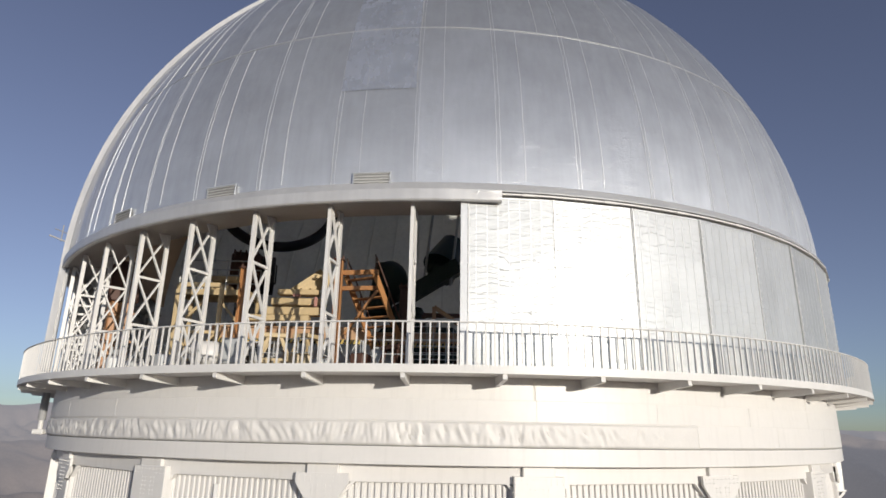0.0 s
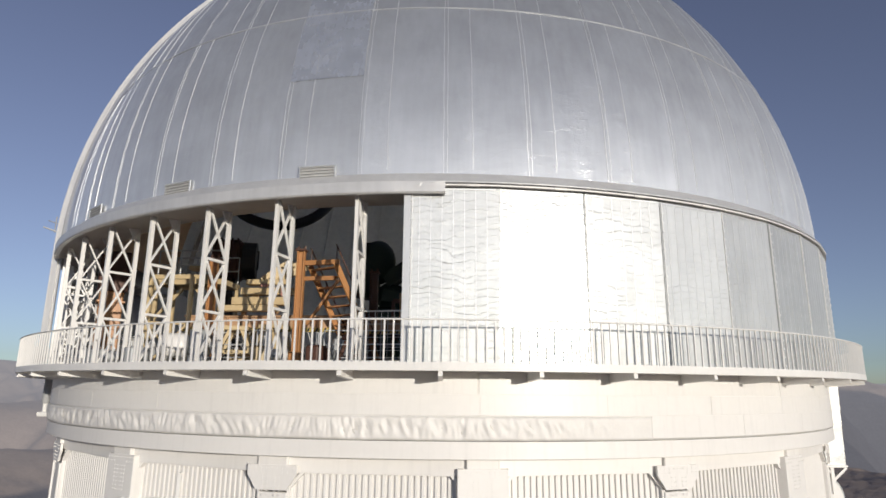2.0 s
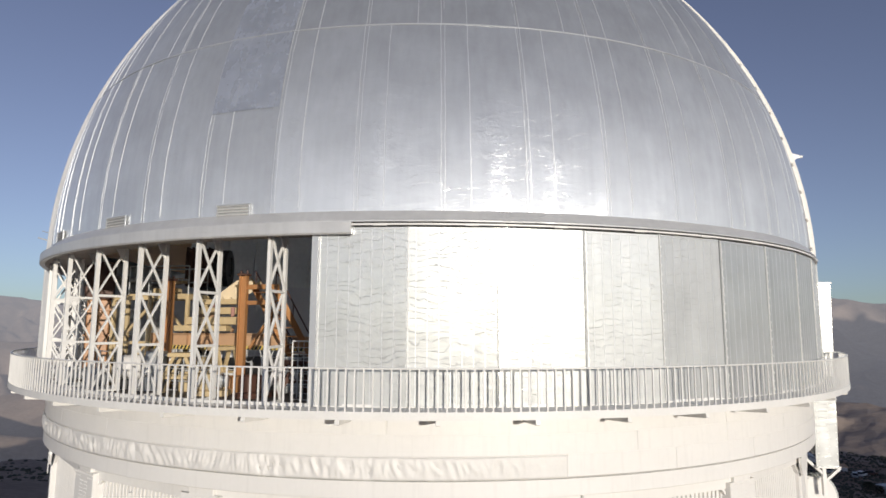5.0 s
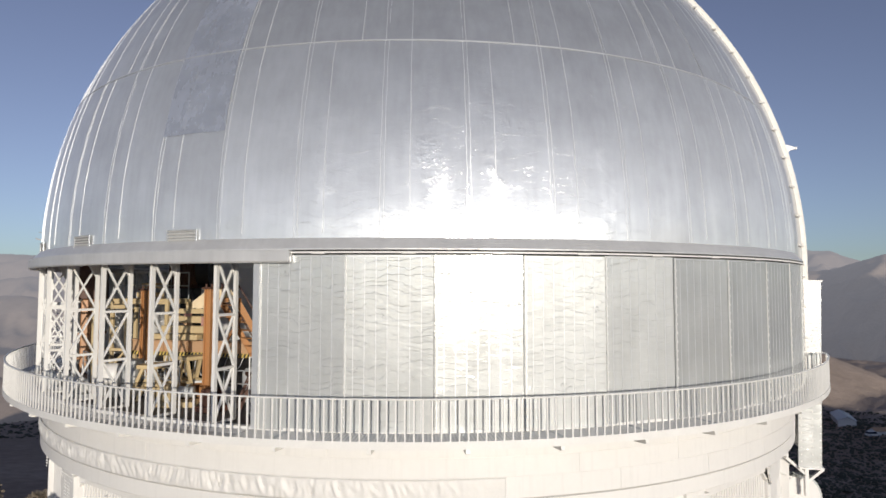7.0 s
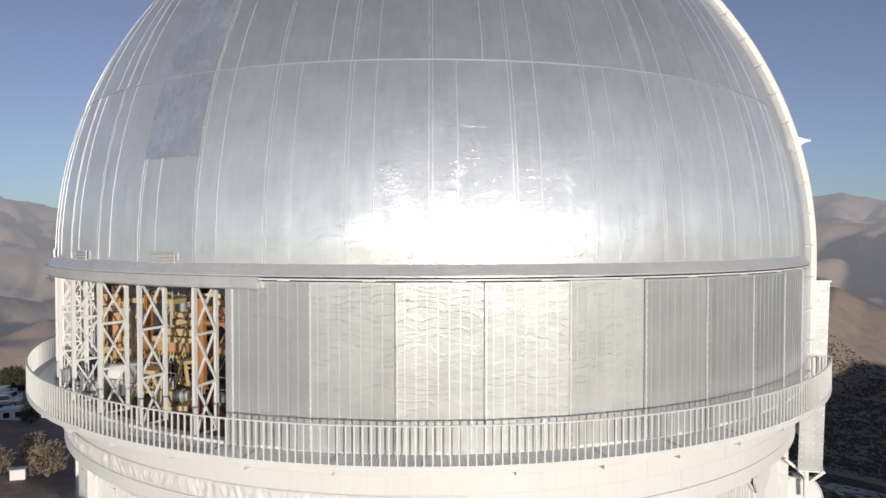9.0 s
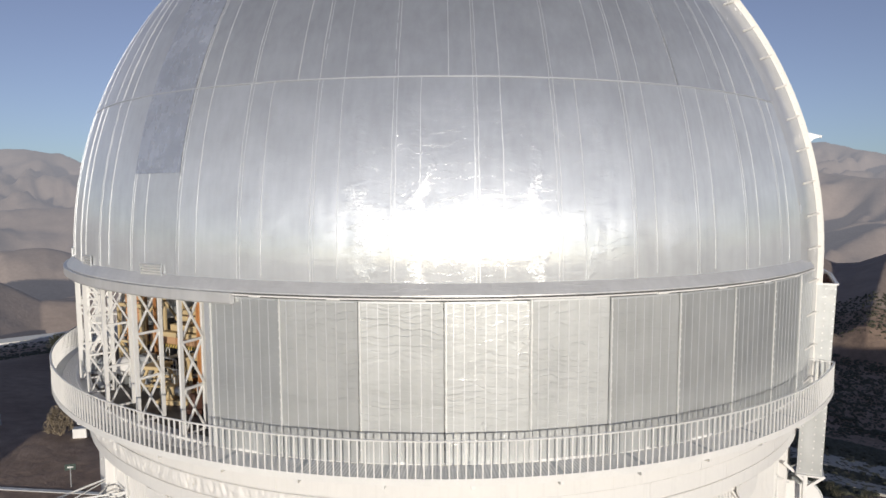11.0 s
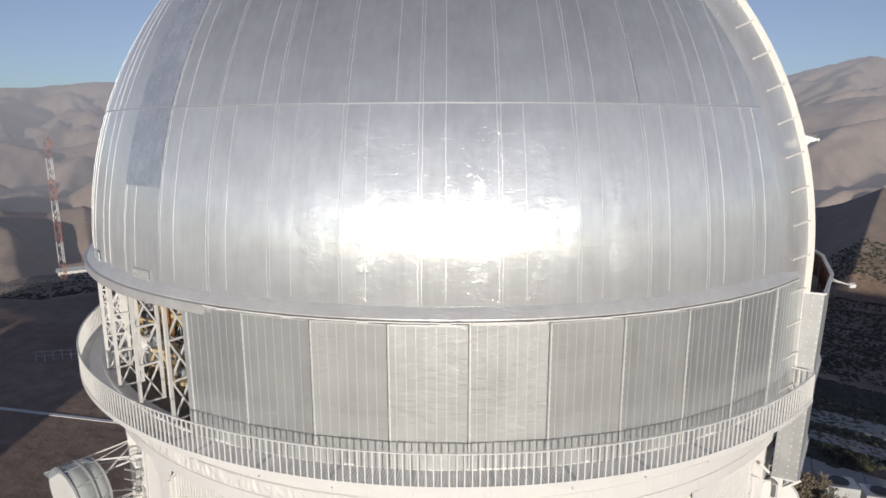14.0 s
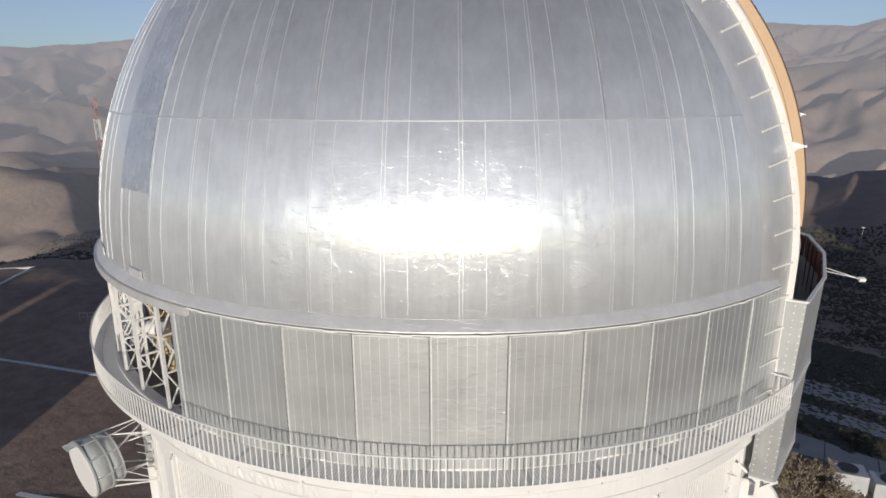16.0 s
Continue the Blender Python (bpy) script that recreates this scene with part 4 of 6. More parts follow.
for s in (-1, 1):
    y = s * HALF_SLIT
    for e0, e1, mat, lab in ((0, 88, M_ARCH, "white curved slit edge beam"), (88, 180, M_TRIM, "foil-clad slit edge beam")):
        drop = 4.4 if e0 == 0 else 0.0
        o = part("arch_cove", cove_bm(s, e0, e1, 60, drop), M_FOIL_TRIM, dome, "smooth foil-clad cove beside the slit", True)
        o.matrix_basis = slit_m
        for nm, args in (("slit_arch", (y - 0.04, y + 0.04, 15.22, R_ARCH)), ("arch_flange", (y - 0.05, y + 0.05 - s * 0.13, R_ARCH, R_ARCH + 0.04)), ("arch_lip", (y + s * 0.05, y + s * 0.09, 15.30, 15.36))):
            o = part(nm, arch_bm(*args, e0, e1, 50, 4.4), mat, dome, lab)
            o.matrix_basis = slit_m
    bm = bmesh.new()
    bar(bm, (15.40, y + s * 0.07, Z_SPRING), (15.13, y + s * 0.40, Z_SPRING), 0.045, 0.07)
    bar(bm, (15.13, y + s * 0.40, Z_SPRING), (14.72, y + s * 1.10, Z_SPRING), 0.045, 0.06)
    rung = part("arch_bracket", bm, M_ARCH, dome, "short white stiffener across the cove")
    tilt = lambda a: slit_m @ Matrix.Translation((0, 0, Z_SPRING)) @ pose(0, 0, 0, 0, a, 0) @ Matrix.Translation((0, 0, -Z_SPRING))
    rung.matrix_basis = tilt(-2.0)
    for k in range(1, 20):
        again(rung, tilt(-2.0 - 4.4 * k))
    for k in range(0, 4):
        again(rung, slit_m @ pose(0, 0, -0.65 - 1.18 * k))
    bm = bmesh.new()
    tube(bm, (15.42, y, Z_SPRING), (15.42, y + s * 0.065, Z_SPRING), 0.022, n=6)
    bolt = part("arch_bolt", bm, M_GALV, dome)
    bolt.matrix_basis = tilt(-1.0)
    for k in range(1, 60):
        again(bolt, tilt(-1.0 - 1.45 * k))
o = part("shutter", arch_bm(-HALF_SLIT + 0.2, HALF_SLIT - 0.2, 15.0, 15.15, 108, 178, 60), M_TAN, dome, "tan shutter parked behind the open slit")
o.matrix_basis = slit_m
o = part("shutter_cheek", arch_bm(2.3, 2.42, 15.6, 16.27, 0, 108, 80), M_TAN, dome, "tan board edge of the slit shutter")
o.matrix_basis = slit_m
o = part("shutter_cheek", arch_bm(2.34, 2.46, 16.30, 16.70, 0, 108, 80), M_TAN, dome)
o.matrix_basis = slit_m
o = part("shutter_edge", arch_bm(2.3, 2.5, 16.70, 16.74, 0, 108, 80), M_BROWN, dome, "dark rim of the shutter")
o.matrix_basis = slit_m

# the wind screen is a box that hangs before the slit's foot
chute_pts = [(15.15, -6.63), (15.98, -6.72), (16.98, -3.2), (17.5, 0.8), (17.3, 4.2), (16.0, 6.6)]
Z_C0, Z_C1 = 12.45, 19.65
screen = thing("wind_screen", "silver metal wind screen box below the dome slit", "wind screen")


def leaning(p, z):
    """The box narrows a little towards its foot."""
    k = 1 - 0.01 * (Z_C1 - z) / (Z_C1 - Z_C0)
    return Vector((p.x * k, p.y * k, z))


for i, (a, b) in enumerate(zip(chute_pts, chute_pts[1:])):
    a, b = Vector((*a, 0)), Vector((*b, 0))
    nrm = Vector(((b - a).y, -(b - a).x, 0)).normalized()
    bm = bmesh.new()
    corners = ((a, Z_C0), (b, Z_C0), (b, Z_C1), (a, Z_C1))
    q = [bm.verts.new(leaning(p, z)) for p, z in corners]
    q2 = [bm.verts.new(leaning(p, z) - nrm * 0.06) for p, z in corners]
    bm.faces.new(q)
    bm.faces.new(q2)
    for j in range(4):
        bm.faces.new((q[j], q[(j + 1) % 4], q2[(j + 1) % 4], q2[j]))
    o = part("side_sheet", bm, M_PANEL, screen)
    o.matrix_basis = slit_m
    for z in (Z_C1 + 0.02, 16.1, Z_C0 + 0.05):
        bm = bmesh.new()
        bar(bm, leaning(a, z), leaning(b, z), 0.12 if z > 19 else 0.16, 0.06)
        o = part("edge_angle", bm, M_WHITE, screen, "white edge angle")
        o.matrix_basis = slit_m
    bm = bmesh.new()
    for k in range(26):
        for f in (0.12, 0.6, 0.94):
            p = a.lerp(b, f)
            p = leaning(p, Z_C0 + 0.3 + 0.27 * k)
            tube(bm, p, p + nrm * 0.02, 0.024, n=6)
    if i in (0, 4):
        o = tagged(part("rivet_rows", bm, M_WHITE, screen, "rows of bright rivets"), kind="stuff")
        o.matrix_basis = slit_m
    else:
        bm.free()
for a, b in zip(chute_pts, chute_pts[1:]):
    a, b = Vector((*a, 0)), Vector((*b, 0))
    nrm = Vector(((b - a).y, -(b - a).x, 0)).normalized()
    d = (b - a).normalized() * 0.08
    bm = bmesh.new()
    bar(bm, a + d - nrm * 0.075 + Vector((0, 0, 18.4)), b - d - nrm * 0.075 + Vector((0, 0, 18.4)), 0.02, 2.4)
    o = part("inner_sheet", bm, M_BROWN, screen, "dark rusty inner sheet")
    o.matrix_basis = slit_m
    for f in (0.25, 0.5, 0.75):
        bm = bmesh.new()
        p = a.lerp(b, f) - nrm * 0.11
        bar(bm, (p.x, p.y, 17.3), (p.x, p.y, 19.55), 0.06, 0.05, (1, 0, 0))
        o = part("stiffener", bm, M_BROWN, screen)
        o.matrix_basis = slit_m
bm = bmesh.new()
box(bm, (0.7, 8.6, 0.06), pose(15.85, 0.4, 17.2))
o = part("inner_floor", bm, M_BROWN, screen, "dark rusty inside")
o.matrix_basis = slit_m
for y in (-6.4, 6.4):
    bm = bmesh.new()
    bar(bm, (15.35, y, 14.2), (15.35, y, 11.4), 0.14, 0.14)
    bar(bm, (15.35, y, 11.9), (16.0, y, 12.42), 0.10, 0.10)
    bar(bm, (14.6, y, 12.85), (15.35, y, 12.2), 0.10, 0.10)
    o = part("support_leg", bm, M_WHITE, screen, "white steel leg with a strut")
    o.matrix_basis = slit_m

# ---- inside the dome, seen through the open gate ----
Z_FLOOR = 15.88
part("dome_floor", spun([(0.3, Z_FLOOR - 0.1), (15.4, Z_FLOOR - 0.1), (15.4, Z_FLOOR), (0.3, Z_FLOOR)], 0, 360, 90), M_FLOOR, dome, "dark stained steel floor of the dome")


def post(name, label, x, y, z1, w, mat, base=0.9):
    t = thing(name, label, "column", "orange posts")
    bm = bmesh.new()
    for sx in (-1, 1):
        box(bm, (0.04, w, z1 - Z_FLOOR), pose(x + sx * w / 2, y, (z1 + Z_FLOOR) / 2), 0.008)
    box(bm, (w, 0.04, z1 - Z_FLOOR), pose(x, y, (z1 + Z_FLOOR) / 2))
    part("shaft", bm, mat, t)
    bm = bmesh.new()
    box(bm, (base, base * 0.8, 0.55), pose(x, y, Z_FLOOR + 0.275), 0.05)
    part("base", bm, mat, t)
    bm = bmesh.new()
    box(bm, (w + 0.12, w + 0.12, 0.06), pose(x, y, z1 + 0.03), 0.01)
    for sx in (-1, 1):
        tube(bm, (x + sx * 0.1, y, z1 + 0.06), (x + sx * 0.1, y, z1 + 0.16), 0.03, n=8)
    part("cap", bm, M_BROWN, t)
    return t


post("steel_post", "tall orange steel post on a box base", -3.36, -13.42, 19.36, 0.19, M_ORANGE, 0.4)
post("steel_post", "tall orange steel post beside a white tank", -6.40, -12.5, 19.3, 0.19, M_ORANGE, 0.4)


def girder(x0, x1, y, z0, z1):
    t = thing("crane_girder", "tan steel girder with a black and yellow warning strip", "girder")
    bm = bmesh.new()
    box(bm, (x1 - x0, 0.05, z1 - z0), pose((x0 + x1) / 2, y, (z0 + z1) / 2))
    for z in (z0, z1):
        box(bm, (x1 - x0, 0.26, 0.05), pose((x0 + x1) / 2, y, z), 0.006)
    part("web", bm, M_ROSE, t)
    bm = bmesh.new()
    box(bm, (x1 - x0, 0.03, 0.13), pose((x0 + x1) / 2, y - 0.15, z0 + 0.01))
    part("warning_strip", bm, M_HAZARD, t, "yellow warning strip with black slanted bars")
    stripe_bm = prism([(-0.05, 0, -0.062), (0.01, 0, -0.062), (0.06, 0, 0.062), (0.0, 0, 0.062)], (0, 0, 0), (0, -0.008, 0))
    stripe = part("black_bar", stripe_bm, M_BLACK, t)
    stripe.matrix_basis = pose(x0 + 0.1, y - 0.165, z0 + 0.01)
    for i in range(1, int((x1 - x0 - 0.1) / 0.13)):
        again(stripe, pose(x0 + 0.1 + 0.13 * i, y - 0.165, z0 + 0.01))
    for k in range(int((x1 - x0) / 0.9)):
        bm = bmesh.new()
        box(bm, (0.03, 0.12, z1 - z0 - 0.06), pose(x0 + 0.5 + 0.9 * k, y - 0.08, (z0 + z1) / 2))
        part("web_stiffener", bm, M_ROSE, t)
    bm = bmesh.new()
    bar(bm, (x0 + 1.9, y - 0.1, z1), (x0 + 1.9, y - 0.1, z1 + 0.85), 0.12)
    bar(bm, (x0 + 1.9, y - 0.1, z1 + 0.85), (x0 + 3.0, y - 0.1, z1 + 0.1), 0.12)
    part("knee_brace", bm, M_ROSE, t)


girder(-7.4, -2.55, -11.95, 17.16, 17.60)
girder(-2.45, 0.4, -11.75, 17.12, 17.50)


def beam_stack():
    t = thing("beam_stack", "stack of cream-coloured steel beams with raking struts", "beams")
    for i, (x0, x1, y, z, h) in enumerate(((-5.75, -4.0, -12.35, 18.02, 0.24), (-5.55, -3.9, -12.2, 18.34, 0.22), (-5.35, -4.1, -12.3, 18.62, 0.16), (-6.1, -4.3, -12.5, 17.78, 0.18))):
        bm = bmesh.new()
        box(bm, (x1 - x0, 0.34, h), pose((x0 + x1) / 2, y, z), 0.015)
        part("beam", bm, M_YELLOW, t)
    for k in range(3):
        bm = bmesh.new()
        bar(bm, (-4.95 + 0.28 * k, -12.2, 18.7), (-4.2 + 0.28 * k, -11.7, 19.45 - 0.1 * k), 0.16, 0.2)
        part("raking_strut", bm, M_YELLOW, t)
    for size, at in (((0.22, 0.1, 0.1), (-4.75, -12.5, 18.5)), ((0.1, 0.1, 0.3), (-4.15, -12.55, 18.3))):
        bm = bmesh.new()
        box(bm, size, pose(*at), 0.02)
        part("red_marker", bm, M_RED, t, "small red painted fitting")


beam_stack()


def steps():
    t = thing("steel_stair", "orange steel stair with open treads", "stair")
    top = Vector((-2.75, -13.3, 19.0))
    foot = Vector((-1.55, -12.1, 16.1))
    side = Vector((0.72, -0.42, 0)).normalized() * 0.52
    for s in (-1, 1):
        bm = bmesh.new()
        bar(bm, top + side * s, foot + side * s, 0.05, 0.18)
        part("stringer", bm, M_ORANGE, t)
    bm = bmesh.new()
    bar(bm, -side, side, 0.2, 0.035)
    tread = part("tread", bm, M_ORANGE, t)
    n = 11
    for k in range(n):
        o = tread if k == 0 else again(tread, Matrix())
        o.matrix_basis = Matrix.Translation(top.lerp(foot, (k + 0.5) / n))
    bm = bmesh.new()
    bar(bm, (-3.3, -13.35, 19.02), (-2.2, -13.55, 19.02), 0.1, 0.14)
    bar(bm, (-3.3, -13.35, 18.55), (-2.3, -13.5, 18.55), 0.1, 0.12)
    bar(bm, (-3.1, -13.4, 17.2), (-2.2, -13.5, 18.5), 0.07, 0.07)
    part("landing_frame", bm, M_ORANGE, t)
    for s in (-1, 1):
        bm = bmesh.new()
        up = Vector((0, 0, 0.55))
        tube(bm, top + side * s + up, foot + side * s + up, 0.022, n=8)
        for f in (0.02, 0.35, 0.68, 0.98):
            p = top.lerp(foot, f) + side * s
            tube(bm, p, p + up, 0.018, n=8)
        part("stair_rail", bm, M_BROWN, t)


steps()


def tank():
    t = thing("white_tank", "white round-ended tank on a grey cradle", "tank")
    bm = bmesh.new()
    prof = [(0.0, 0.42), (0.2, 0.41), (0.32, 0.36), (0.36, 0.27), (0.36, -0.27), (0.32, -0.36), (0.2, -0.41), (0.0, -0.42)]
    rows = []
    for i in range(24):
        a = 2 * math.pi * i / 24
        rows.append([bm.verts.new((h, r * math.cos(a) + 0.0, r * math.sin(a))) for r, h in prof[1:-1]])
    for i in range(24):
        a, b = rows[i], rows[(i + 1) % 24]
        for j in range(len(a) - 1):
            bm.faces.new((a[j], a[j + 1], b[j + 1], b[j]))
    bm.faces.new([r[0] for r in rows])
    bm.faces.new([r[-1] for r in rows])
    shell = part("tank_shell", bm, M_WHITE, t, "", True)
    shell.matrix_basis = pose(-7.0, -13.3, 16.6, 0, 0, 12)
    for x in (-0.4, 0.4):
        bm = bmesh.new()
        box(bm, (0.08, 0.5, 0.4), pose(-7.0 + x * 0.6, -13.3, Z_FLOOR + 0.2), 0.01)
        part("cradle", bm, M_GALV, t)
    bm = bmesh.new()
    box(bm, (0.5, 0.45, 0.75), pose(-6.35, -13.05, 16.7), 0.03)
    box(bm, (0.5, 0.45, 0.42), pose(-6.35, -13.05, Z_FLOOR + 0.21), 0.0)
    part("control_box", bm, M_GALV, t, "pale grey control box")


tank()


def platform():
    t = thing("work_platform", "cream steel work platform with legs and guard rails", "platform")
    x0, x1, y0, y1, z = -9.0, -6.7, -11.0, -9.8, 18.95
    bm = bmesh.new()
    box(bm, (x1 - x0, y1 - y0, 0.05), pose((x0 + x1) / 2, (y0 + y1) / 2, z))
    for y in (y0, y1):
        box(bm, (x1 - x0, 0.08, 0.18), pose((x0 + x1) / 2, y, z - 0.08), 0.01)
    for x in (x0, x1):
        box(bm, (0.08, y1 - y0, 0.18), pose(x, (y0 + y1) / 2, z - 0.08), 0.01)
    part("platform_deck", bm, M_YELLOW, t)
    for x in (x0, x1):
        for y in (y0, y1):
            bm = bmesh.new()
            box(bm, (0.12, 0.12, z - Z_FLOOR), pose(x, y, (z + Z_FLOOR) / 2), 0.01)
            part("leg", bm, M_YELLOW, t)
    for a, b in (((x0, y0, 17.6), (x0 + 0.9, y0, 18.6)), ((x1, y0, 17.6), (x1 - 0.9, y0, 18.6)), ((x0 + 0.3, y0 - 0.1, 16.0), (x1 - 0.3, y0 - 0.1, 17.5))):
        bm = bmesh.new()
        bar(bm, a, b, 0.08)
        part("brace", bm, M_YELLOW, t)
    for y in (y0, y1):
        bm = bmesh.new()
        for zz in (0.5, 1.0):
            tube(bm, (x0, y, z + zz), (x1, y, z + zz), 0.025, n=8)
        for k in range(4):
            x = x0 + (x1 - x0) * k / 3
            tube(bm, (x, y, z), (x, y, z + 1.0), 0.022, n=8)
        part("guard_rail", bm, M_GALV, t, "thin grey guard rail")
    for k, (dx, dz) in enumerate(((0.5, 0.0), (0.7, 0.35))):
        bm = bmesh.new()
        box(bm, (0.9, 0.4, 0.18), pose(x0 + 0.6 + dx, y0 + 0.6, z + 0.16 + dz), 0.02)
        part("spare_beam", bm, M_YELLOW, t)


platform()


def telescope():
    t = thing("telescope", "large dark telescope with a horseshoe ring", "telescope")
    bm = bmesh.new()
    ring_n, tube_n, big, small = 64, 10, 3.3, 0.30
    rows = []
    for i in range(ring_n):
        a = 2 * math.pi * i / ring_n
        rows.append([bm.verts.new(((big + small * math.cos(b)) * math.cos(a), small * 0.9 * math.sin(b), (big + small * math.cos(b)) * math.sin(a))) for b in [2 * math.pi * j / tube_n for j in range(tube_n)]])
    for i in range(ring_n):
        a, b = rows[i], rows[(i + 1) % ring_n]
        for j in range(tube_n):
            bm.faces.new((a[j], a[(j + 1) % tube_n], b[(j + 1) % tube_n], b[j]))
    o = part("horseshoe_ring", bm, M_BLACK, t, "black ring bearing", True)
    o.matrix_basis = pose(-10.0, 3.6, 27.6, -20, 0, 14)
    bm = bmesh.new()
    box(bm, (1.1, 1.3, 1.4), pose(-7.6, -8.6, 20.1, 0, 0, 15), 0.12)
    part("instrument_box", bm, M_BROWN, t, "dark ribbed instrument housing")
    for k in range(5):
        bm = bmesh.new()
        box(bm, (0.06, 1.42, 1.5), pose(-7.6, -8.6, 20.1, 0, 0, 15) @ pose(-0.45 + 0.2 * k, 0, 0), 0.02)
        part("housing_rib", bm, M_BROWN, t)
    bm = bmesh.new()
    tube(bm, (-7.1, -8.5, 20.1), (-6.62, -8.36, 20.1), 0.72, n=24)
    part("drum_end", bm, M_BLACK, t, "black round end of the housing")
    bm = bmesh.new()
    tube(bm, (-6.55, -8.4, 19.8), (-6.55, -8.4, 20.5), 0.03, n=8)
    for z in (19.8, 20.5):
        tube(bm, (-6.55, -8.4, z), (-6.75, -8.45, z), 0.03, n=8)
    part("grab_handle", bm, M_BLACK, t)
    bm = bmesh.new()
    box(bm, (0.6, 0.6, 3.6), pose(-7.6, -8.4, Z_FLOOR + 1.8), 0.05)
    part("housing_leg", bm, M_BLACK, t)
    bm = bmesh.new()
    box(bm, (3.4, 2.4, 2.9), pose(-1.2, -4.4, Z_FLOOR + 1.45), 0.25)
    box(bm, (1.6, 1.8, 1.1), pose(-1.7, -4.6, Z_FLOOR + 3.3, 0, 12), 0.3)
    part("pier", bm, M_GREEN, t, "dark green pier block")
    bm = bmesh.new()
    tube(bm, (-2.9, -5.3, 19.2), (-2.75, -5.0, 21.5), 0.55, 0.42, 20)
    bmesh.ops.create_uvsphere(bm, u_segments=20, v_segments=12, radius=0.78, matrix=pose(-2.5, -5.0, 20.75) @ Matrix.Diagonal((1.0, 0.8, 1.25, 1)))
    part("bearing_housing", bm, M_GREEN, t, "rounded dark green bearing housing", True)
    bm = bmesh.new()
    bar(bm, (-2.1, -5.0, 19.9), (0.5, -5.2, 21.5), 0.7, 0.62)
    part("fork_arm", bm, M_GREEN, t, "dark green fork arm")
    bm = bmesh.new()
    tube(bm, (-0.35, -4.6, 21.6), (0.25, -3.9, 22.9), 0.8, 0.55, 28)
    box(bm, (1.3, 1.0, 1.1), pose(-0.2, -4.2, 21.6, 0, 25), 0.2)
    part("counterweight", bm, M_GREEN, t, "dark green counterweight")
    bm = bmesh.new()
    for x in (-1.05, 0.1):
        tube(bm, (x, -5.3, 20.6), (x + 0.35, -5.1, 23.9), 0.06, n=8)
    part("truss_tube", bm, M_GALV, t, "thin grey truss tubes")


telescope()


def dark_curtain():
    t = thing("orange_tower", "orange steel tower below a dark brown hood", "tower")
    bm = bmesh.new()
    box(bm, (0.8, 0.7, 3.0), pose(-12.0, -8.7, Z_FLOOR + 1.5, 0, 0, 35), 0.04)
    for k in range(3):
        box(bm, (0.95, 0.85, 0.08), pose(-12.0, -8.7, Z_FLOOR + 0.6 + k, 0, 0, 35), 0.01)
    part("tower_body", bm, M_ORANGE, t)
    bm = bmesh.new()
    box(bm, (1.0, 0.9, 1.5), pose(-12.0, -8.7, Z_FLOOR + 3.75, 0, 0, 35), 0.04)
    part("hood", bm, M_BROWN, t, "dark brown hood")


dark_curtain()


def guard(x0, y0, x1, y1, name="floor_railing"):
    t = thing(name, "thin grey wire railing on the dome floor", "railing", "floor railings")
    a, b = Vector((x0, y0, Z_FLOOR)), Vector((x1, y1, Z_FLOOR))
    n = max(2, int((b - a).length / 0.9))
    bm = bmesh.new()
    bar(bm, (0, 0, 0), (0, 0, 1.1), 0.035)
    first_post = part("railing_post", bm, M_GALV, t)
    for k in range(n + 1):
        o = first_post if k == 0 else again(first_post, Matrix())
        o.matrix_basis = Matrix.Translation(a.lerp(b, k / n))
    for z in (0.36, 0.72, 1.1):
        bm = bmesh.new()
        tube(bm, a + Vector((0, 0, z)), b + Vector((0, 0, z)), 0.016, n=6)
        part("railing_bar", bm, M_GALV, t)


guard(-2.4, -14.0, 0.9, -14.1)
guard(-0.9, -13.0, 2.4, -12.2)
guard(-6.0, -13.6, -3.9, -14.0)
guard(-10.6, -10.6, -8.2, -12.4)
for i, (x, y, w, h, mat, nm, lb) in enumerate(((-2.0, -12.9, 0.7, 0.95, M_GALV, "equipment_cart", "grey metal equipment cart on the dome floor"), (-5.0, -13.0, 0.9, 0.6, M_YELLOW, "cream_casting", "cream painted machine casting on the floor"), (-4.3, -12.6, 0.6, 0.45, M_ORANGE, "orange_crate", "orange steel crate on the floor"), (-8.3, -12.2, 0.7, 0.7, M_GALV, "white_cabinet", "pale metal cabinet beside the platform"), (-5.6, -12.6, 0.5, 1.0, M_BLACK, "black_cabinet", "black equipment cabinet with pale front"))):
    t = thing(nm, lb, "equipment")
    bm = bmesh.new()
    box(bm, (w, w * 0.7, h), pose(x, y, Z_FLOOR + h / 2, 0, 0, 20 * i), 0.04)
    part("body", bm, mat, t)
    bm = bmesh.new()
    box(bm, (w * 0.8, w * 0.5, 0.08), pose(x, y, Z_FLOOR + h + 0.04, 0, 0, 20 * i), 0.015)
    part("lid", bm, M_GALV, t)


# ---- more machinery on the dome floor ----
def trestle(x, y, rz, mat, label, w=1.3, h=1.1):
    t = thing("trestle", label, "trestle", "machine trestles")
    m = pose(x, y, Z_FLOOR, 0, 0, rz)
    for sy in (-0.3, 0.3):
        bm = bmesh.new()
        bar(bm, (-w / 2, sy, 0), (-w * 0.12, sy, h), 0.09)
        bar(bm, (w / 2, sy, 0), (w * 0.12, sy, h), 0.09)
        bar(bm, (-w * 0.3, sy, h * 0.45), (w * 0.3, sy, h * 0.45), 0.07)
        part("side_frame", bm, mat, t).matrix_basis = m
    bm = bmesh.new()
    box(bm, (w * 0.5, 0.8, 0.12), pose(0, 0, h + 0.04), 0.015)
    part("top_beam", bm, mat, t).matrix_basis = m


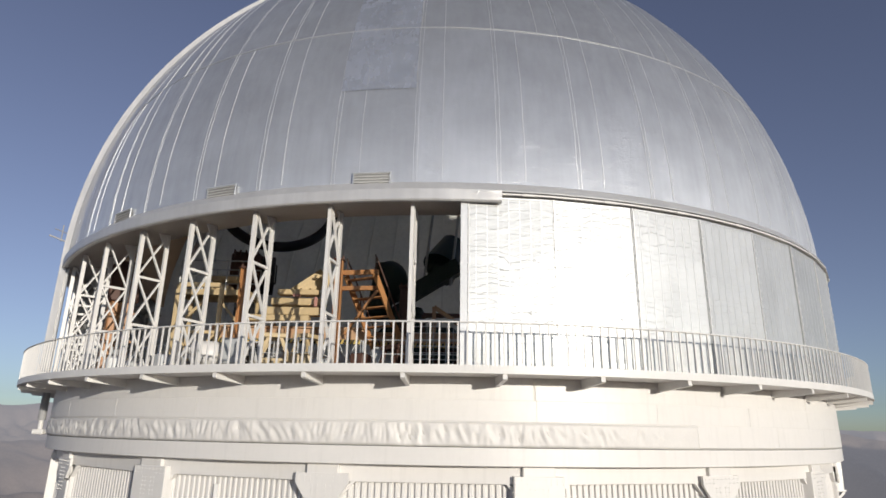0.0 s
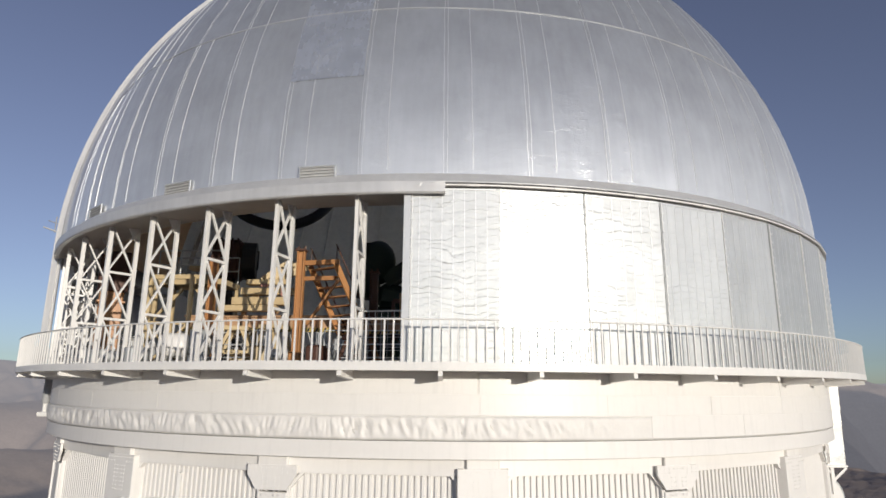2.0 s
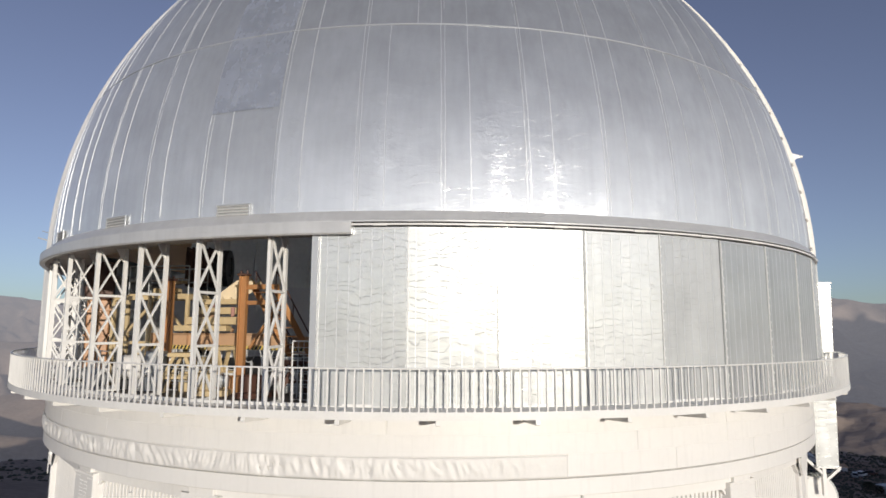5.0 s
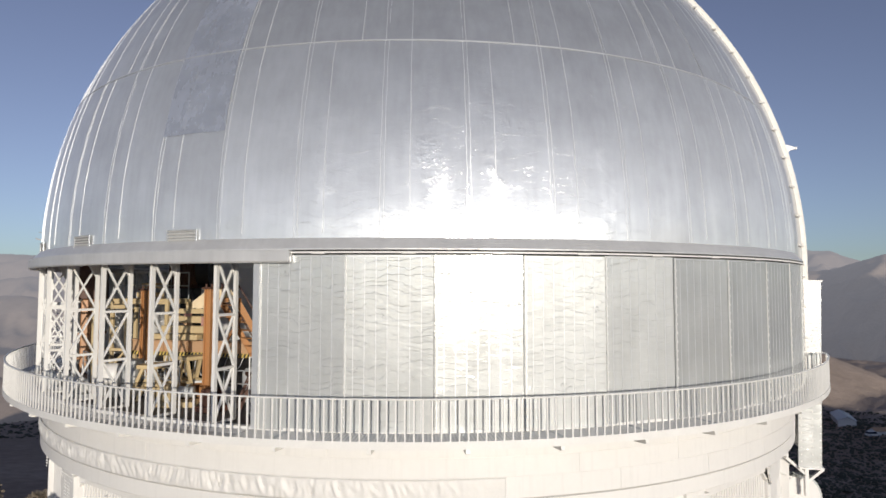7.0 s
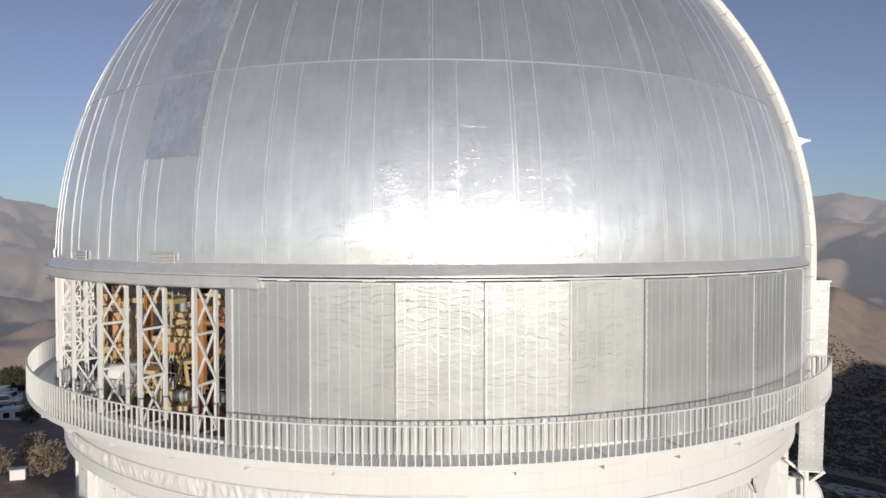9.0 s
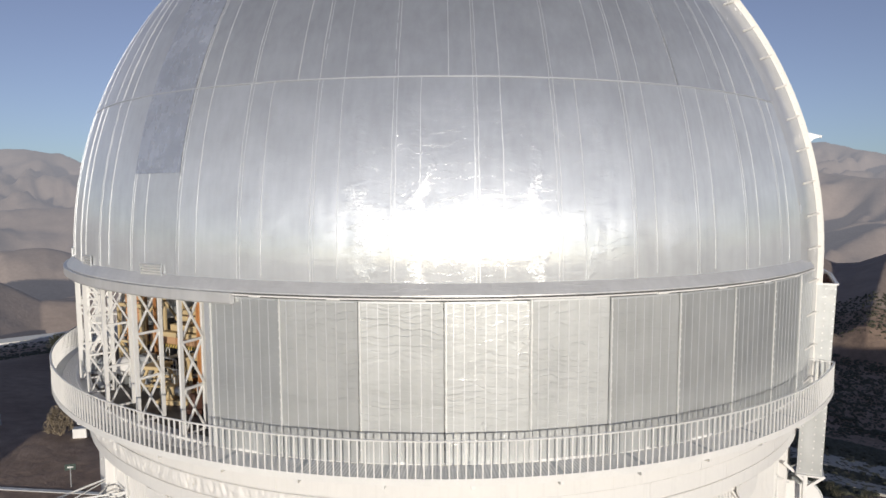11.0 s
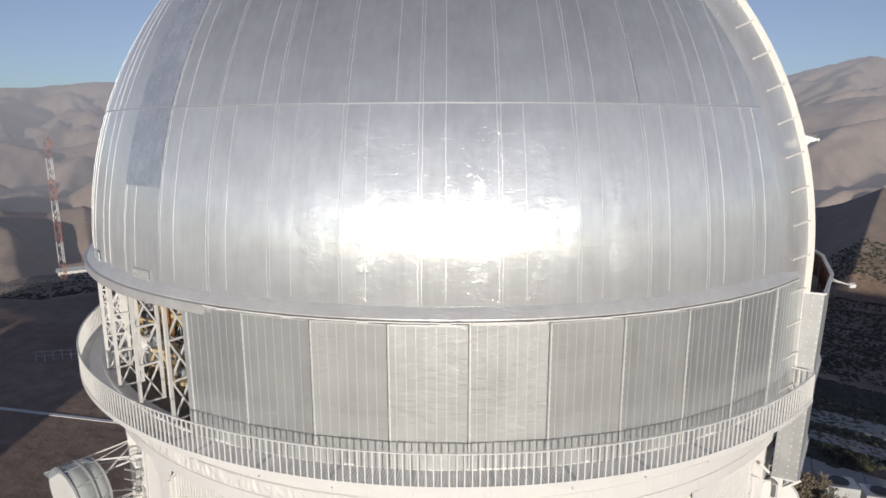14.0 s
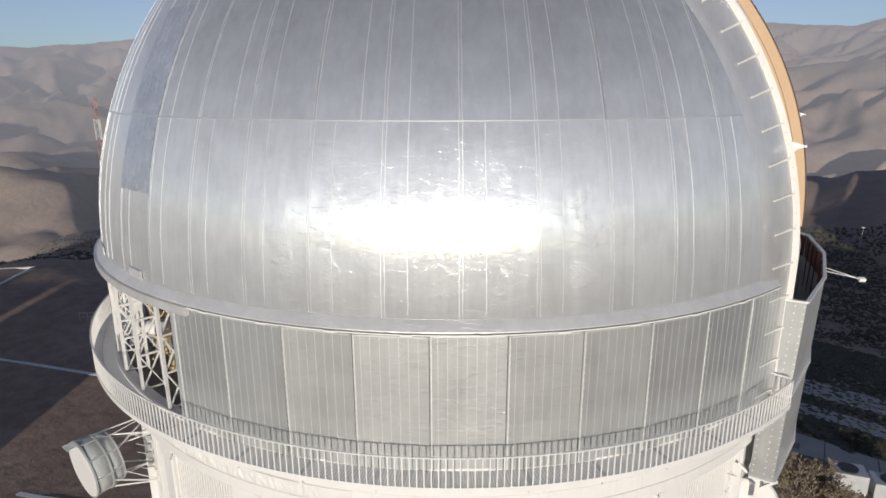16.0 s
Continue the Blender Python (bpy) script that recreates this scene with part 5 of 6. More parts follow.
trestle(-4.9, -13.9, 12, M_YELLOW, "cream painted steel trestle on the floor")
trestle(-4.2, -12.9, -25, M_YELLOW, "cream painted steel trestle below the girder", 1.1, 1.25)
trestle(-1.6, -13.6, 40, M_BROWN, "dark brown steel trestle beside the stair", 1.0, 0.9)


post("steel_post", "dark brown steel post behind the stair", -1.55, -11.2, 19.1, 0.22, M_BROWN, 0.4)


def wire_mesh(p, q, z0, z1, label):
    """A stiff panel of welded wire in a pipe frame."""
    t = thing("wire_panel", label, "wire panel", "wire panels")
    p, q = Vector((*p, 0)), Vector((*q, 0))
    n, rows = int((q - p).length / 0.16), int((z1 - z0) / 0.16)
    for k in range(n + 1):
        c = p.lerp(q, k / n)
        bm = bmesh.new()
        tube(bm, (c.x, c.y, z0), (c.x, c.y, z1), 0.02 if k in (0, n) else 0.007, n=6)
        part("upright_wire", bm, M_STEEL, t)
    for k in range(rows + 1):
        z = z0 + (z1 - z0) * k / rows
        bm = bmesh.new()
        tube(bm, (p.x, p.y, z), (q.x, q.y, z), 0.02 if k in (0, rows) else 0.007, n=6)
        part("level_wire", bm, M_STEEL, t)


wire_mesh((-1.25, -14.55), (0.15, -14.75), Z_FLOOR, 17.45, "white welded wire panel at the edge of the gate")
wire_mesh((-6.0, -12.9), (-4.9, -13.1), Z_FLOOR, 17.0, "white welded wire panel before the girder")


def machine(x, y, rz, mat, label, seed):
    """A low machine: a bed with a raised housing, a flange and a few pipes."""
    g = random.Random(seed)
    t = thing("machine", label, "machine", "floor machines")
    m = pose(x, y, Z_FLOOR, 0, 0, rz)
    bm = bmesh.new()
    box(bm, (1.1, 0.6, 0.16), pose(0, 0, 0.08), 0.02)
    part("bed", bm, mat, t).matrix_basis = m
    bm = bmesh.new()
    box(bm, (0.5, 0.42, 0.5), pose(-0.2, 0, 0.40), 0.05)
    part("housing", bm, mat, t).matrix_basis = m
    bm = bmesh.new()
    tube(bm, (0.05, 0, 0.42), (0.5, 0, 0.42), 0.17, 0.17, 16)
    tube(bm, (0.3, 0, 0.42), (0.34, 0, 0.42), 0.23, 0.23, 16)
    part("motor", bm, M_GALV, t, "grey motor with a flange").matrix_basis = m
    for k in range(3):
        bm = bmesh.new()
        x0 = g.uniform(-0.4, 0.1)
        tube(bm, (x0, -0.1 + 0.1 * k, 0.6), (x0, -0.1 + 0.1 * k, g.uniform(0.8, 1.15)), 0.025, n=8)
        part("pipe", bm, M_GALV, t).matrix_basis = m


machine(-3.9, -14.1, 18, M_YELLOW, "cream machine bed with a grey motor on the floor", 1)
machine(-7.9, -13.6, -30, M_GALV, "grey machine with a motor beside the tank", 2)
machine(-2.4, -14.3, 70, M_BROWN, "dark brown machine below the stair", 3)
machine(-9.6, -12.6, 20, M_GALV, "grey machine near the lattice columns", 4)


def cross_frame(x0, x1, y, z0, z1, mat, label):
    """An upright frame of two legs, rails and crossed struts."""
    t = thing("support_rack", label, "rack", "support racks")
    for a, b, w in (((x0, y, z0), (x0, y, z1), 0.11), ((x1, y, z0), (x1, y, z1), 0.11), ((x0, y, z1), (x1, y, z1), 0.13), ((x0, y, (z0 + z1) / 2), (x1, y, (z0 + z1) / 2), 0.09),
                    ((x0, y - 0.02, z0), (x1, y - 0.02, (z0 + z1) / 2), 0.06), ((x1, y + 0.02, z0), (x0, y + 0.02, (z0 + z1) / 2), 0.06)):
        bm = bmesh.new()
        bar(bm, a, b, w)
        part("frame_bar", bm, mat, t)


cross_frame(-8.3, -7.0, -12.6, Z_FLOOR, 18.75, M_YELLOW, "cream upright frame with crossed struts")
cross_frame(-6.2, -5.3, -11.3, Z_FLOOR, 17.1, M_YELLOW, "cream upright frame below the girder")
cross_frame(-0.9, 0.6, -11.2, Z_FLOOR, 18.2, M_BROWN, "dark upright frame behind the gate's edge")


hang = random.Random(3)
for k in range(7):
    t = thing("hanging_cable", "thin white looped cable below the girder", "cable", "hanging cables")
    x = -6.9 + 0.58 * k
    cu = bpy.data.curves.new("cable", "CURVE")
    cu.dimensions, cu.bevel_depth = "3D", 0.013
    sp = cu.splines.new("BEZIER")
    sp.bezier_points.add(2)
    drop = hang.uniform(0.35, 0.8)
    for p, co in zip(sp.bezier_points, ((x, -12.1, 17.1), (x + 0.25, -12.15, 17.1 - drop), (x + 0.5, -12.1, 17.1))):
        p.co = co
        p.handle_left_type = p.handle_right_type = "AUTO"
    cu.materials.append(M_STEEL)
    ob = new("cable", cu)
    ob.parent = t

# ---- things fixed to the dome and building ----
def hoop_bm(r, z, w, h, n=40):
    bm = bmesh.new()
    rows = [[bm.verts.new(((r + dr) * math.cos(2 * math.pi * i / n), (r + dr) * math.sin(2 * math.pi * i / n), z + dz)) for dr, dz in ((0, -h), (w, -h), (w, h), (0, h))] for i in range(n)]
    for i in range(n):
        a, b = rows[i], rows[(i + 1) % n]
        for j in range(4):
            bm.faces.new((a[j], a[(j + 1) % 4], b[(j + 1) % 4], b[j]))
    return bm


def dish(name, label, at, axis, r, depth, foot_th):
    """A shrouded dish: flat white cover, wire-glass shroud on hoops, struts back to the wall."""
    t = thing(name, label, "dish antenna")
    m = Matrix.Translation(at) @ Vector(axis).to_track_quat("Z", "Y").to_matrix().to_4x4()
    n = 40
    for z0, z1, r0, r1 in ((0.0, -depth * 0.55, r, r * 0.97), (-depth * 0.58, -depth, r * 0.97, r * 0.86)):
        bm = bmesh.new()
        rows = [[bm.verts.new((rr * math.cos(2 * math.pi * i / n), rr * math.sin(2 * math.pi * i / n), z)) for i in range(n)] for rr, z in ((r0, z0), (r1, z1), (r1 - 0.015, z1), (r0 - 0.015, z0))]
        for k in range(4):
            a, b = rows[k], rows[(k + 1) % 4]
            for i in range(n):
                bm.faces.new((a[i], a[(i + 1) % n], b[(i + 1) % n], b[i]))
        part("shroud", bm, M_WIREGLASS, t, "pale translucent wire-glass shroud", True).matrix_basis = m
    bm = bmesh.new()
    bmesh.ops.create_cone(bm, cap_ends=True, segments=n, radius1=r * 0.99, radius2=r * 0.97, depth=0.05)
    part("cover", bm, M_CLOTH, t, "flat white cover").matrix_basis = m
    bm = bmesh.new()
    rows = [[bm.verts.new((rr * math.cos(2 * math.pi * i / n), rr * math.sin(2 * math.pi * i / n), z)) for i in range(n)] for rr, z in ((r * 0.12, -depth * 0.92), (r * 0.45, -depth * 0.86), (r * 0.72, -depth * 0.74), (r * 0.92, -depth * 0.58))]
    for a, b in zip(rows, rows[1:]):
        for i in range(n):
            bm.faces.new((a[i], a[(i + 1) % n], b[(i + 1) % n], b[i]))
    part("reflector", bm, M_GALV, t, "grey curved reflector", True).matrix_basis = m
    for z, rr in ((-0.02, r), (-depth * 0.565, r * 0.97), (-depth, r * 0.86)):
        part("hoop", hoop_bm(rr, z, 0.045, 0.035), M_GALV, t, "pale metal hoop").matrix_basis = m
    bm = bmesh.new()
    bar(bm, (r + 0.01, 0, 0), (r * 0.97 + 0.01, 0, -depth * 0.57), 0.05, 0.04)
    bar(bm, (r * 0.97 + 0.01, 0, -depth * 0.57), (r * 0.86 + 0.01, 0, -depth), 0.05, 0.04)
    rib = part("shroud_rib", bm, M_GALV, t)
    rib.matrix_basis = m
    for k in range(1, 9):
        again(rib, m @ pose(0, 0, 0, 0, 0, 40 * k))
    bm = bmesh.new()
    bar(bm, (-0.22, r + 0.02, 0.0), (-0.22, r + 0.10, 0.42), 0.03)
    bar(bm, (0.22, r + 0.02, 0.0), (0.22, r + 0.10, 0.42), 0.03)
    box(bm, (0.5, 0.03, 0.44), pose(0, r + 0.06, 0.2, 10), 0.005)
    part("visor", bm, M_WIREGLASS, t, "small clear visor over the cover").matrix_basis = m
    feet = [ring_at(foot_th + d, 15.65, at[2] + dz) for d, dz in ((-3.2, 1.2), (3.2, 1.2), (-3.2, -1.2), (3.2, -1.2))]
    for i, f in enumerate(feet):
        for a, z in ((0.5 + i * 1.57, 0.57), (1.3 + i * 1.57, 1.0), (2.0 + i * 1.3, 0.57)):
            p = m @ Vector((r * 0.94 * math.cos(a), r * 0.94 * math.sin(a), -depth * z))
            bm = bmesh.new()
            tube(bm, p, f, 0.035 if z < 0.9 else 0.022, n=8)
            tube(bm, f + Vector((0, 0, -0.09)), f + Vector((0, 0, 0.09)), 0.07, n=8)
            part("strut", bm, M_STEEL, t)
    bm = bmesh.new()
    for d in (-3.2, 3.2):
        bar(bm, ring_at(foot_th + d, 15.68, at[2] - 2.2), ring_at(foot_th + d, 15.68, at[2] + 1.9), 0.16, 0.1)
    for dz in (-1.6, -0.6, 0.4, 1.2):
        bar(bm, ring_at(foot_th - 3.2, 15.72, at[2] + dz), ring_at(foot_th + 3.2, 15.72, at[2] + dz), 0.09, 0.09)
    for dz in (-1.6, -0.6, 0.4):
        bar(bm, ring_at(foot_th - 3.2, 15.76, at[2] + dz), ring_at(foot_th + 3.2, 15.76, at[2] + dz + 0.9), 0.05, 0.05)
    part("wall_frame", bm, M_STEEL, t, "white mounting frame on the wall")
    bm = bmesh.new()
    for k in range(5):
        q = ring_at(foot_th - 2.5 + 1.3 * k, 15.9, at[2] - 1.5 + 0.6 * k)
        box(bm, (0.22, 0.2, 0.26), Matrix.Translation(q) @ turn(foot_th), 0.03)
        tube(bm, q, q + ring_at(foot_th + 14, 0.5, 0.35), 0.03, n=6)
    part("clamp", bm, M_GALV, t, "grey clamps and small boxes")
    return t


dish("dish_antenna", "drum-shaped dish antenna with a white cover on a strut frame", (-7.50, -16.85, 11.37), (-0.10, -0.99, -0.078), 1.24, 1.2, -25)
dish("dish_antenna", "drum-shaped dish antenna on struts below the wind screen", (16.1, -3.3, 11.15), (0.35, -0.93, 0.05), 0.9, 0.8, 78.4)


def floodlight():
    t = thing("floodlight", "white floodlight on a long bracket arm", "lamp")
    b = slit_m @ Vector((17.2, 4.6, 18.3))
    tip = Vector((18.75, 9.4, 17.25))
    d = (tip - b).normalized()
    bm = bmesh.new()
    for off in (Vector((0, 0, 0)), Vector((0, 0, -0.28))):
        tube(bm, b + off, tip, 0.02, n=8)
    tube(bm, b + Vector((0, 0, 0.15)), b + Vector((0, 0, -0.45)), 0.025, n=8)
    part("arm", bm, M_STEEL, t)
    bm = bmesh.new()
    box(bm, (0.34, 0.24, 0.2), Matrix.Translation(tip + d * 0.12) @ pose(0, 0, 0, 20, 0, 30), 0.03)
    part("lamp_head", bm, M_WHITE, t)


floodlight()


def horn(m, label, size=0.62):
    t = thing("slit_marker", label, "bracket", "slit brackets")
    bm = prism([(0, 0, 0.28), (0.62, 0, 0.1), (0.62, 0, 0.0), (0.3, 0, -0.08), (0, 0, -0.35)], (0, -0.06, 0), (0, 0.06, 0))
    part("plate", bm, M_WHITE, t)
    bm = bmesh.new()
    box(bm, (0.12, 0.2, 0.14), pose(0.64, 0, 0.05), 0.02)
    part("tip", bm, M_WHITE, t)
    t.matrix_basis = m @ Matrix.Scale(size, 4)


def slit_pose(y, el, r):
    a = radians(el)
    return slit_m @ pose(r * math.cos(a), y, Z_SPRING + r * math.sin(a), 0, 0, 0)


horn(slit_pose(-HALF_SLIT, 16.5, R_ARCH), "white pointed bracket on the slit edge")
horn(slit_pose(2.4, 17.6, 16.72), "small white pointed bracket on the far slit edge", 0.36)


def antenna():
    t = thing("roof_antenna", "small grey cross-arm antenna on the dome ledge", "antenna")
    c = ring_at(-60.5, 16.5, 21.2)
    out = ring_at(-60.5, 1, 0)
    bm = bmesh.new()
    bar(bm, c, c + out * 0.95 + Vector((0, 0, 0.28)), 0.05)
    part("boom", bm, M_DECK, t)
    bm = bmesh.new()
    tube(bm, c + out * 0.55 + Vector((0, 0, 0.1)), c + out * 0.55 + Vector((0, 0, 0.75)), 0.02, n=6)
    bar(bm, c + Vector((-0.3, 0.2, 0.45)), c + out * 0.9 + Vector((0.1, 0, 0.55)), 0.025)
    part("whip", bm, M_DECK, t)
    bm = bmesh.new()
    box(bm, (0.16, 0.16, 0.2), Matrix.Translation(c + out * 0.05 + Vector((0, 0, -0.1))), 0.03)
    part("mount_box", bm, M_GALV, t)


antenna()


def cable_box():
    t = thing("cable_box", "grey pipe and box hanging below the catwalk", "pipe")
    p = ring_at(-62, 16.55, 0)
    bm = bmesh.new()
    tube(bm, (p.x, p.y, 15.75), (p.x, p.y, 14.75), 0.13, n=12)
    part("pipe", bm, M_DECK, t)
    bm = bmesh.new()
    tube(bm, (p.x, p.y, 14.8), (p.x, p.y, 14.4), 0.08, n=10)
    box(bm, (0.4, 0.3, 0.18), pose(p.x, p.y, 14.35), 0.03)
    part("box", bm, M_STEEL, t)


cable_box()

# ---- around the building ----
def line(a, b, w, label):
    a, b = Vector((*a, 0)), Vector((*b, 0))
    d = (b - a)
    n = max(1, int(d.length / 3))
    s = Vector((-d.y, d.x, 0)).normalized() * w / 2
    bm = bmesh.new()
    rows = []
    for i in range(n + 1):
        p = a + d * i / n
        rows.append([bm.verts.new((q.x, q.y, height(q.x, q.y) + z)) for q, z in ((p - s, -0.2), (p - s, 0.06), (p + s, 0.06), (p + s, -0.2))])
    for r0, r1 in zip(rows, rows[1:]):
        for j in range(4):
            bm.faces.new((r0[j], r0[(j + 1) % 4], r1[(j + 1) % 4], r1[j]))
    bm.faces.new(rows[0])
    bm.faces.new(rows[-1])
    o = part("kerb_line", bm, M_LINE)
    return tagged(o, label, "kerb", "pale kerbs", "structure")


line((-27, 3.4), (-63, -8.2), 0.34, "pale concrete kerb across the gravel yard")
line((-95, 9.7), (-80.0, 11.1), 0.3, "pale concrete kerb at the lot's corner")
line((-80.0, 11.1), (-73.5, 1.5), 0.3, "pale concrete kerb at the lot's edge")
line((-42, -17.6), (-23, -11.2), 0.4, "pale concrete path edge beside the building")


def long_house():
    x, y = -348, 204
    z = height(x, y) - 1.5
    t = thing("long_house", "long low white house with a row of dark windows", "house")
    m = pose(x, y, z, 0, 0, 60.6)
    bm = bmesh.new()
    box(bm, (78, 9, 5.2), pose(0, 0, 2.6), 0.05)
    part("wall", bm, M_WHITE, t).matrix_basis = m
    bm = prism([(-40, -5.6, 5.2), (-40, 5.6, 5.2), (-40, 0, 6.6)], (0, 0, 0), (80, 0, 0))
    part("roof", bm, M_LINE, t, "pale metal roof").matrix_basis = m
    bm = bmesh.new()
    box(bm, (2.2, 0.3, 2.4), pose(-36.5, -4.55, 2.2))
    w = part("window", bm, M_GLASSY, t)
    w.matrix_basis = m
    for k in range(1, 19):
        again(w, m @ pose(4.05 * k, 0, 0))
    bm = bmesh.new()
    box(bm, (20, 12, 6), pose(46, 6, 3))
    part("wing", bm, M_WHITE, t).matrix_basis = m


long_house()


def mast():
    x, y = -205, 88
    z0, z1, w = height(x, y), 23.2, 1.1
    t = thing("radio_mast", "tall red and white lattice radio mast", "mast")
    bands = 7
    for b in range(bands):
        za, zb = z0 + (z1 - z0) * b / bands, z0 + (z1 - z0) * (b + 1) / bands
        bm = bmesh.new()
        corners = [(w * math.cos(a), w * math.sin(a)) for a in (0.3, 2.4, 4.5)]
        for i in range(3):
            (ax, ay), (bx, by) = corners[i], corners[(i + 1) % 3]
            bar(bm, (x + ax, y + ay, za), (x + ax, y + ay, zb), 0.16)
            n = max(2, int((zb - za) / 1.9))
            for k in range(n):
                u, v = za + (zb - za) * k / n, za + (zb - za) * (k + 1) / n
                p, q = ((ax, ay), (bx, by)) if k % 2 else ((bx, by), (ax, ay))
                bar(bm, (x + p[0], y + p[1], u), (x + q[0], y + q[1], v), 0.09)
        part("mast_section", bm, M_RED if b % 2 == 0 else M_WHITE, t, "red lattice section" if b % 2 == 0 else "white lattice section")


mast()


def shed(x, y, rz, size, roof_mat, label):
    t = thing("shed", label, "shed", "far sheds")
    z = height(x, y) - 0.6
    m = pose(x, y, z, 0, 0, rz)
    lx, ly, h = size
    bm = prism([(-lx / 2, -ly / 2, 0), (-lx / 2, ly / 2, 0), (-lx / 2, ly / 2, h), (-lx / 2, 0, h * 1.45), (-lx / 2, -ly / 2, h)], (0, 0, 0), (lx, 0, 0))
    part("wall", bm, M_WHITE, t).matrix_basis = m
    for s in (-1, 1):
        bm = prism([(-lx / 2 - 0.3, s * (ly / 2 + 0.4), h * 0.97), (-lx / 2 - 0.3, 0, h * 1.5), (-lx / 2 - 0.3, 0, h * 1.53), (-lx / 2 - 0.3, s * (ly / 2 + 0.4), h * 1.0)], (0, 0, 0), (lx + 0.6, 0, 0))
        part("roof", bm, roof_mat, t).matrix_basis = m


shed(99, 222, 80, (14, 5.5, 2.6), M_GALV, "long white shed with a grey metal roof")
shed(36, 420, 10, (10, 4.5, 2.6), M_ROOF, "long pale shed on a far slope")
shed(103, 204, 20, (5, 3, 1.8), M_ROSE, "small rusty shed beside the tracks")


def shade_hall(u0, u1, d, h):
    """Plain halls added out of view, whose long shadows cross the yard."""
    s, n = Vector((0.5, -0.866, 0)), Vector((0.866, 0.5, 0))
    t = thing("workshop_hall", "plain white hall added out of view to shade the yard", "hall", "summit halls")
    c = n * (u0 + u1) / 2 + s * d
    bm = bmesh.new()
    box(bm, (u1 - u0, 14, h), pose(c.x, c.y, h / 2, 0, 0, 30), 0.05)
    part("wall", bm, M_WHITE, t)
    bm = bmesh.new()
    box(bm, (u1 - u0 + 0.1, 14.4, 0.3), pose(c.x, c.y, h + 0.15, 0, 0, 30), 0.02)
    part("roof", bm, M_CONCRETE, t)


shade_hall(-53.8, -35.8, 40, 10.3)
shade_hall(-66.5, -55.1, 40, 10.3)


def bush(x, y, size, mat, label, seed, twigs=150, z=None):
    r = random.Random(seed)
    t = thing("bush", label, "bush", "dry bushes")
    z = height(x, y) if z is None else z
    bm = bmesh.new()
    for k in range(9):
        a = r.uniform(0, 6.28)
        tube(bm, (x, y, z - 0.1), (x + math.cos(a) * size * 0.3, y + math.sin(a) * size * 0.3, z + size * r.uniform(0.4, 0.7)), 0.045 * size / 3, 0.015 * size / 3, 6)
    part("stem", bm, M_DRY, t)
    bm = bmesh.new()
    for k in range(twigs):
        a, f = r.uniform(0, 6.28), r.uniform(0.15, 1.0) ** 0.6
        zz = r.uniform(0.1, 1.0)
        rad = size * 0.62 * f * math.sqrt(max(0.05, 1 - (zz - 0.35) ** 2 * 1.6)) * r.uniform(0.75, 1.1)
        p = Vector((x + math.cos(a) * rad * 0.72, y + math.sin(a) * rad * 0.72, z + zz * size * 0.82))
        d = Vector((math.cos(a) * 0.5 + r.uniform(-0.5, 0.5), math.sin(a) * 0.5 + r.uniform(-0.5, 0.5), r.uniform(0.4, 1.2))).normalized()
        for j in range(4):
            e = (d + Vector((r.uniform(-0.5, 0.5), r.uniform(-0.5, 0.5), r.uniform(-0.3, 0.4)))).normalized() * size * r.uniform(0.1, 0.22)
            s = e.cross(Vector((r.uniform(-1, 1), r.uniform(-1, 1), r.uniform(-1, 1)))).normalized() * size * 0.008
            v = [bm.verts.new(p - s), bm.verts.new(p + s), bm.verts.new(p + e + s * 0.3), bm.verts.new(p + e - s * 0.3)]
            bm.faces.new(v)
            w = e.cross(s).normalized() * size * 0.022
            q = p + e * 0.85
            bm.faces.new([bm.verts.new(q - w), bm.verts.new(q + s * 3), bm.verts.new(q + w), bm.verts.new(q + e * 0.3)])
    tagged(part("foliage", bm, mat, t), kind="stuff")
    return t


for i, (x, y, s) in enumerate(((-40.5, 11.0, 3.2), (-43.5, 8.5, 2.7), (-38.6, 14.5, 2.5), (-46.0, 14.0, 2.8))):
    bush(x, y, s, M_DRY, "tall dry bush on the gravel slope", 40 + i, 220)
for i, (x, y, s) in enumerate(((17.6, 15.2, 3.0), (19.0, 16.4, 2.6), (20.0, 14.6, 2.4))):
    bush(x, y, s, M_DRY, "straw-coloured dry bush beside the building", 60 + i, 220)

# scrub on the slopes
r = random.Random(11)
verts, faces = [], []
for k in range(48000):
    if k % 8 == 0:
        a, d = radians(r.uniform(-100, -36)), 100 + 330 * r.random() ** 1.5
    else:
        a, d = radians(r.uniform(-8, 40)), 32 + 230 * r.random() ** 1.25
    x, y = d * math.sin(a), d * math.cos(a)
    s = r.uniform(0.12, 0.36) * (1 + d / 300)
    z = height(x, y)
    b = len(verts)
    n = 5
    ang = r.uniform(0, 6.28)
    ring_v = [(x + s * math.cos(ang + i * 1.2566) * r.uniform(0.7, 1.2), y + s * math.sin(ang + i * 1.2566) * r.uniform(0.7, 1.2), z - 0.05) for i in range(n)]
    mid_v = [(x + s * 0.8 * math.cos(ang + 0.6 + i * 1.2566) * r.uniform(0.7, 1.2), y + s * 0.8 * math.sin(ang + 0.6 + i * 1.2566) * r.uniform(0.7, 1.2), z + s * r.uniform(0.35, 0.7)) for i in range(n)]
    verts += ring_v + mid_v + [(x, y, z + s * r.uniform(0.6, 0.9))]
    for i in range(n):
        j = (i + 1) % n
        faces += [(b + i, b + j, b + n + i), (b + j, b + n + j, b + n + i), (b + n + i, b + n + j, b + 2 * n)]
me = bpy.data.meshes.new("scrub")
me.from_pydata(verts, [], faces)
me.materials.append(M_SCRUB)
tagged(new("scrub", me), "low dark desert scrub on the slopes", "scrub", kind="stuff")


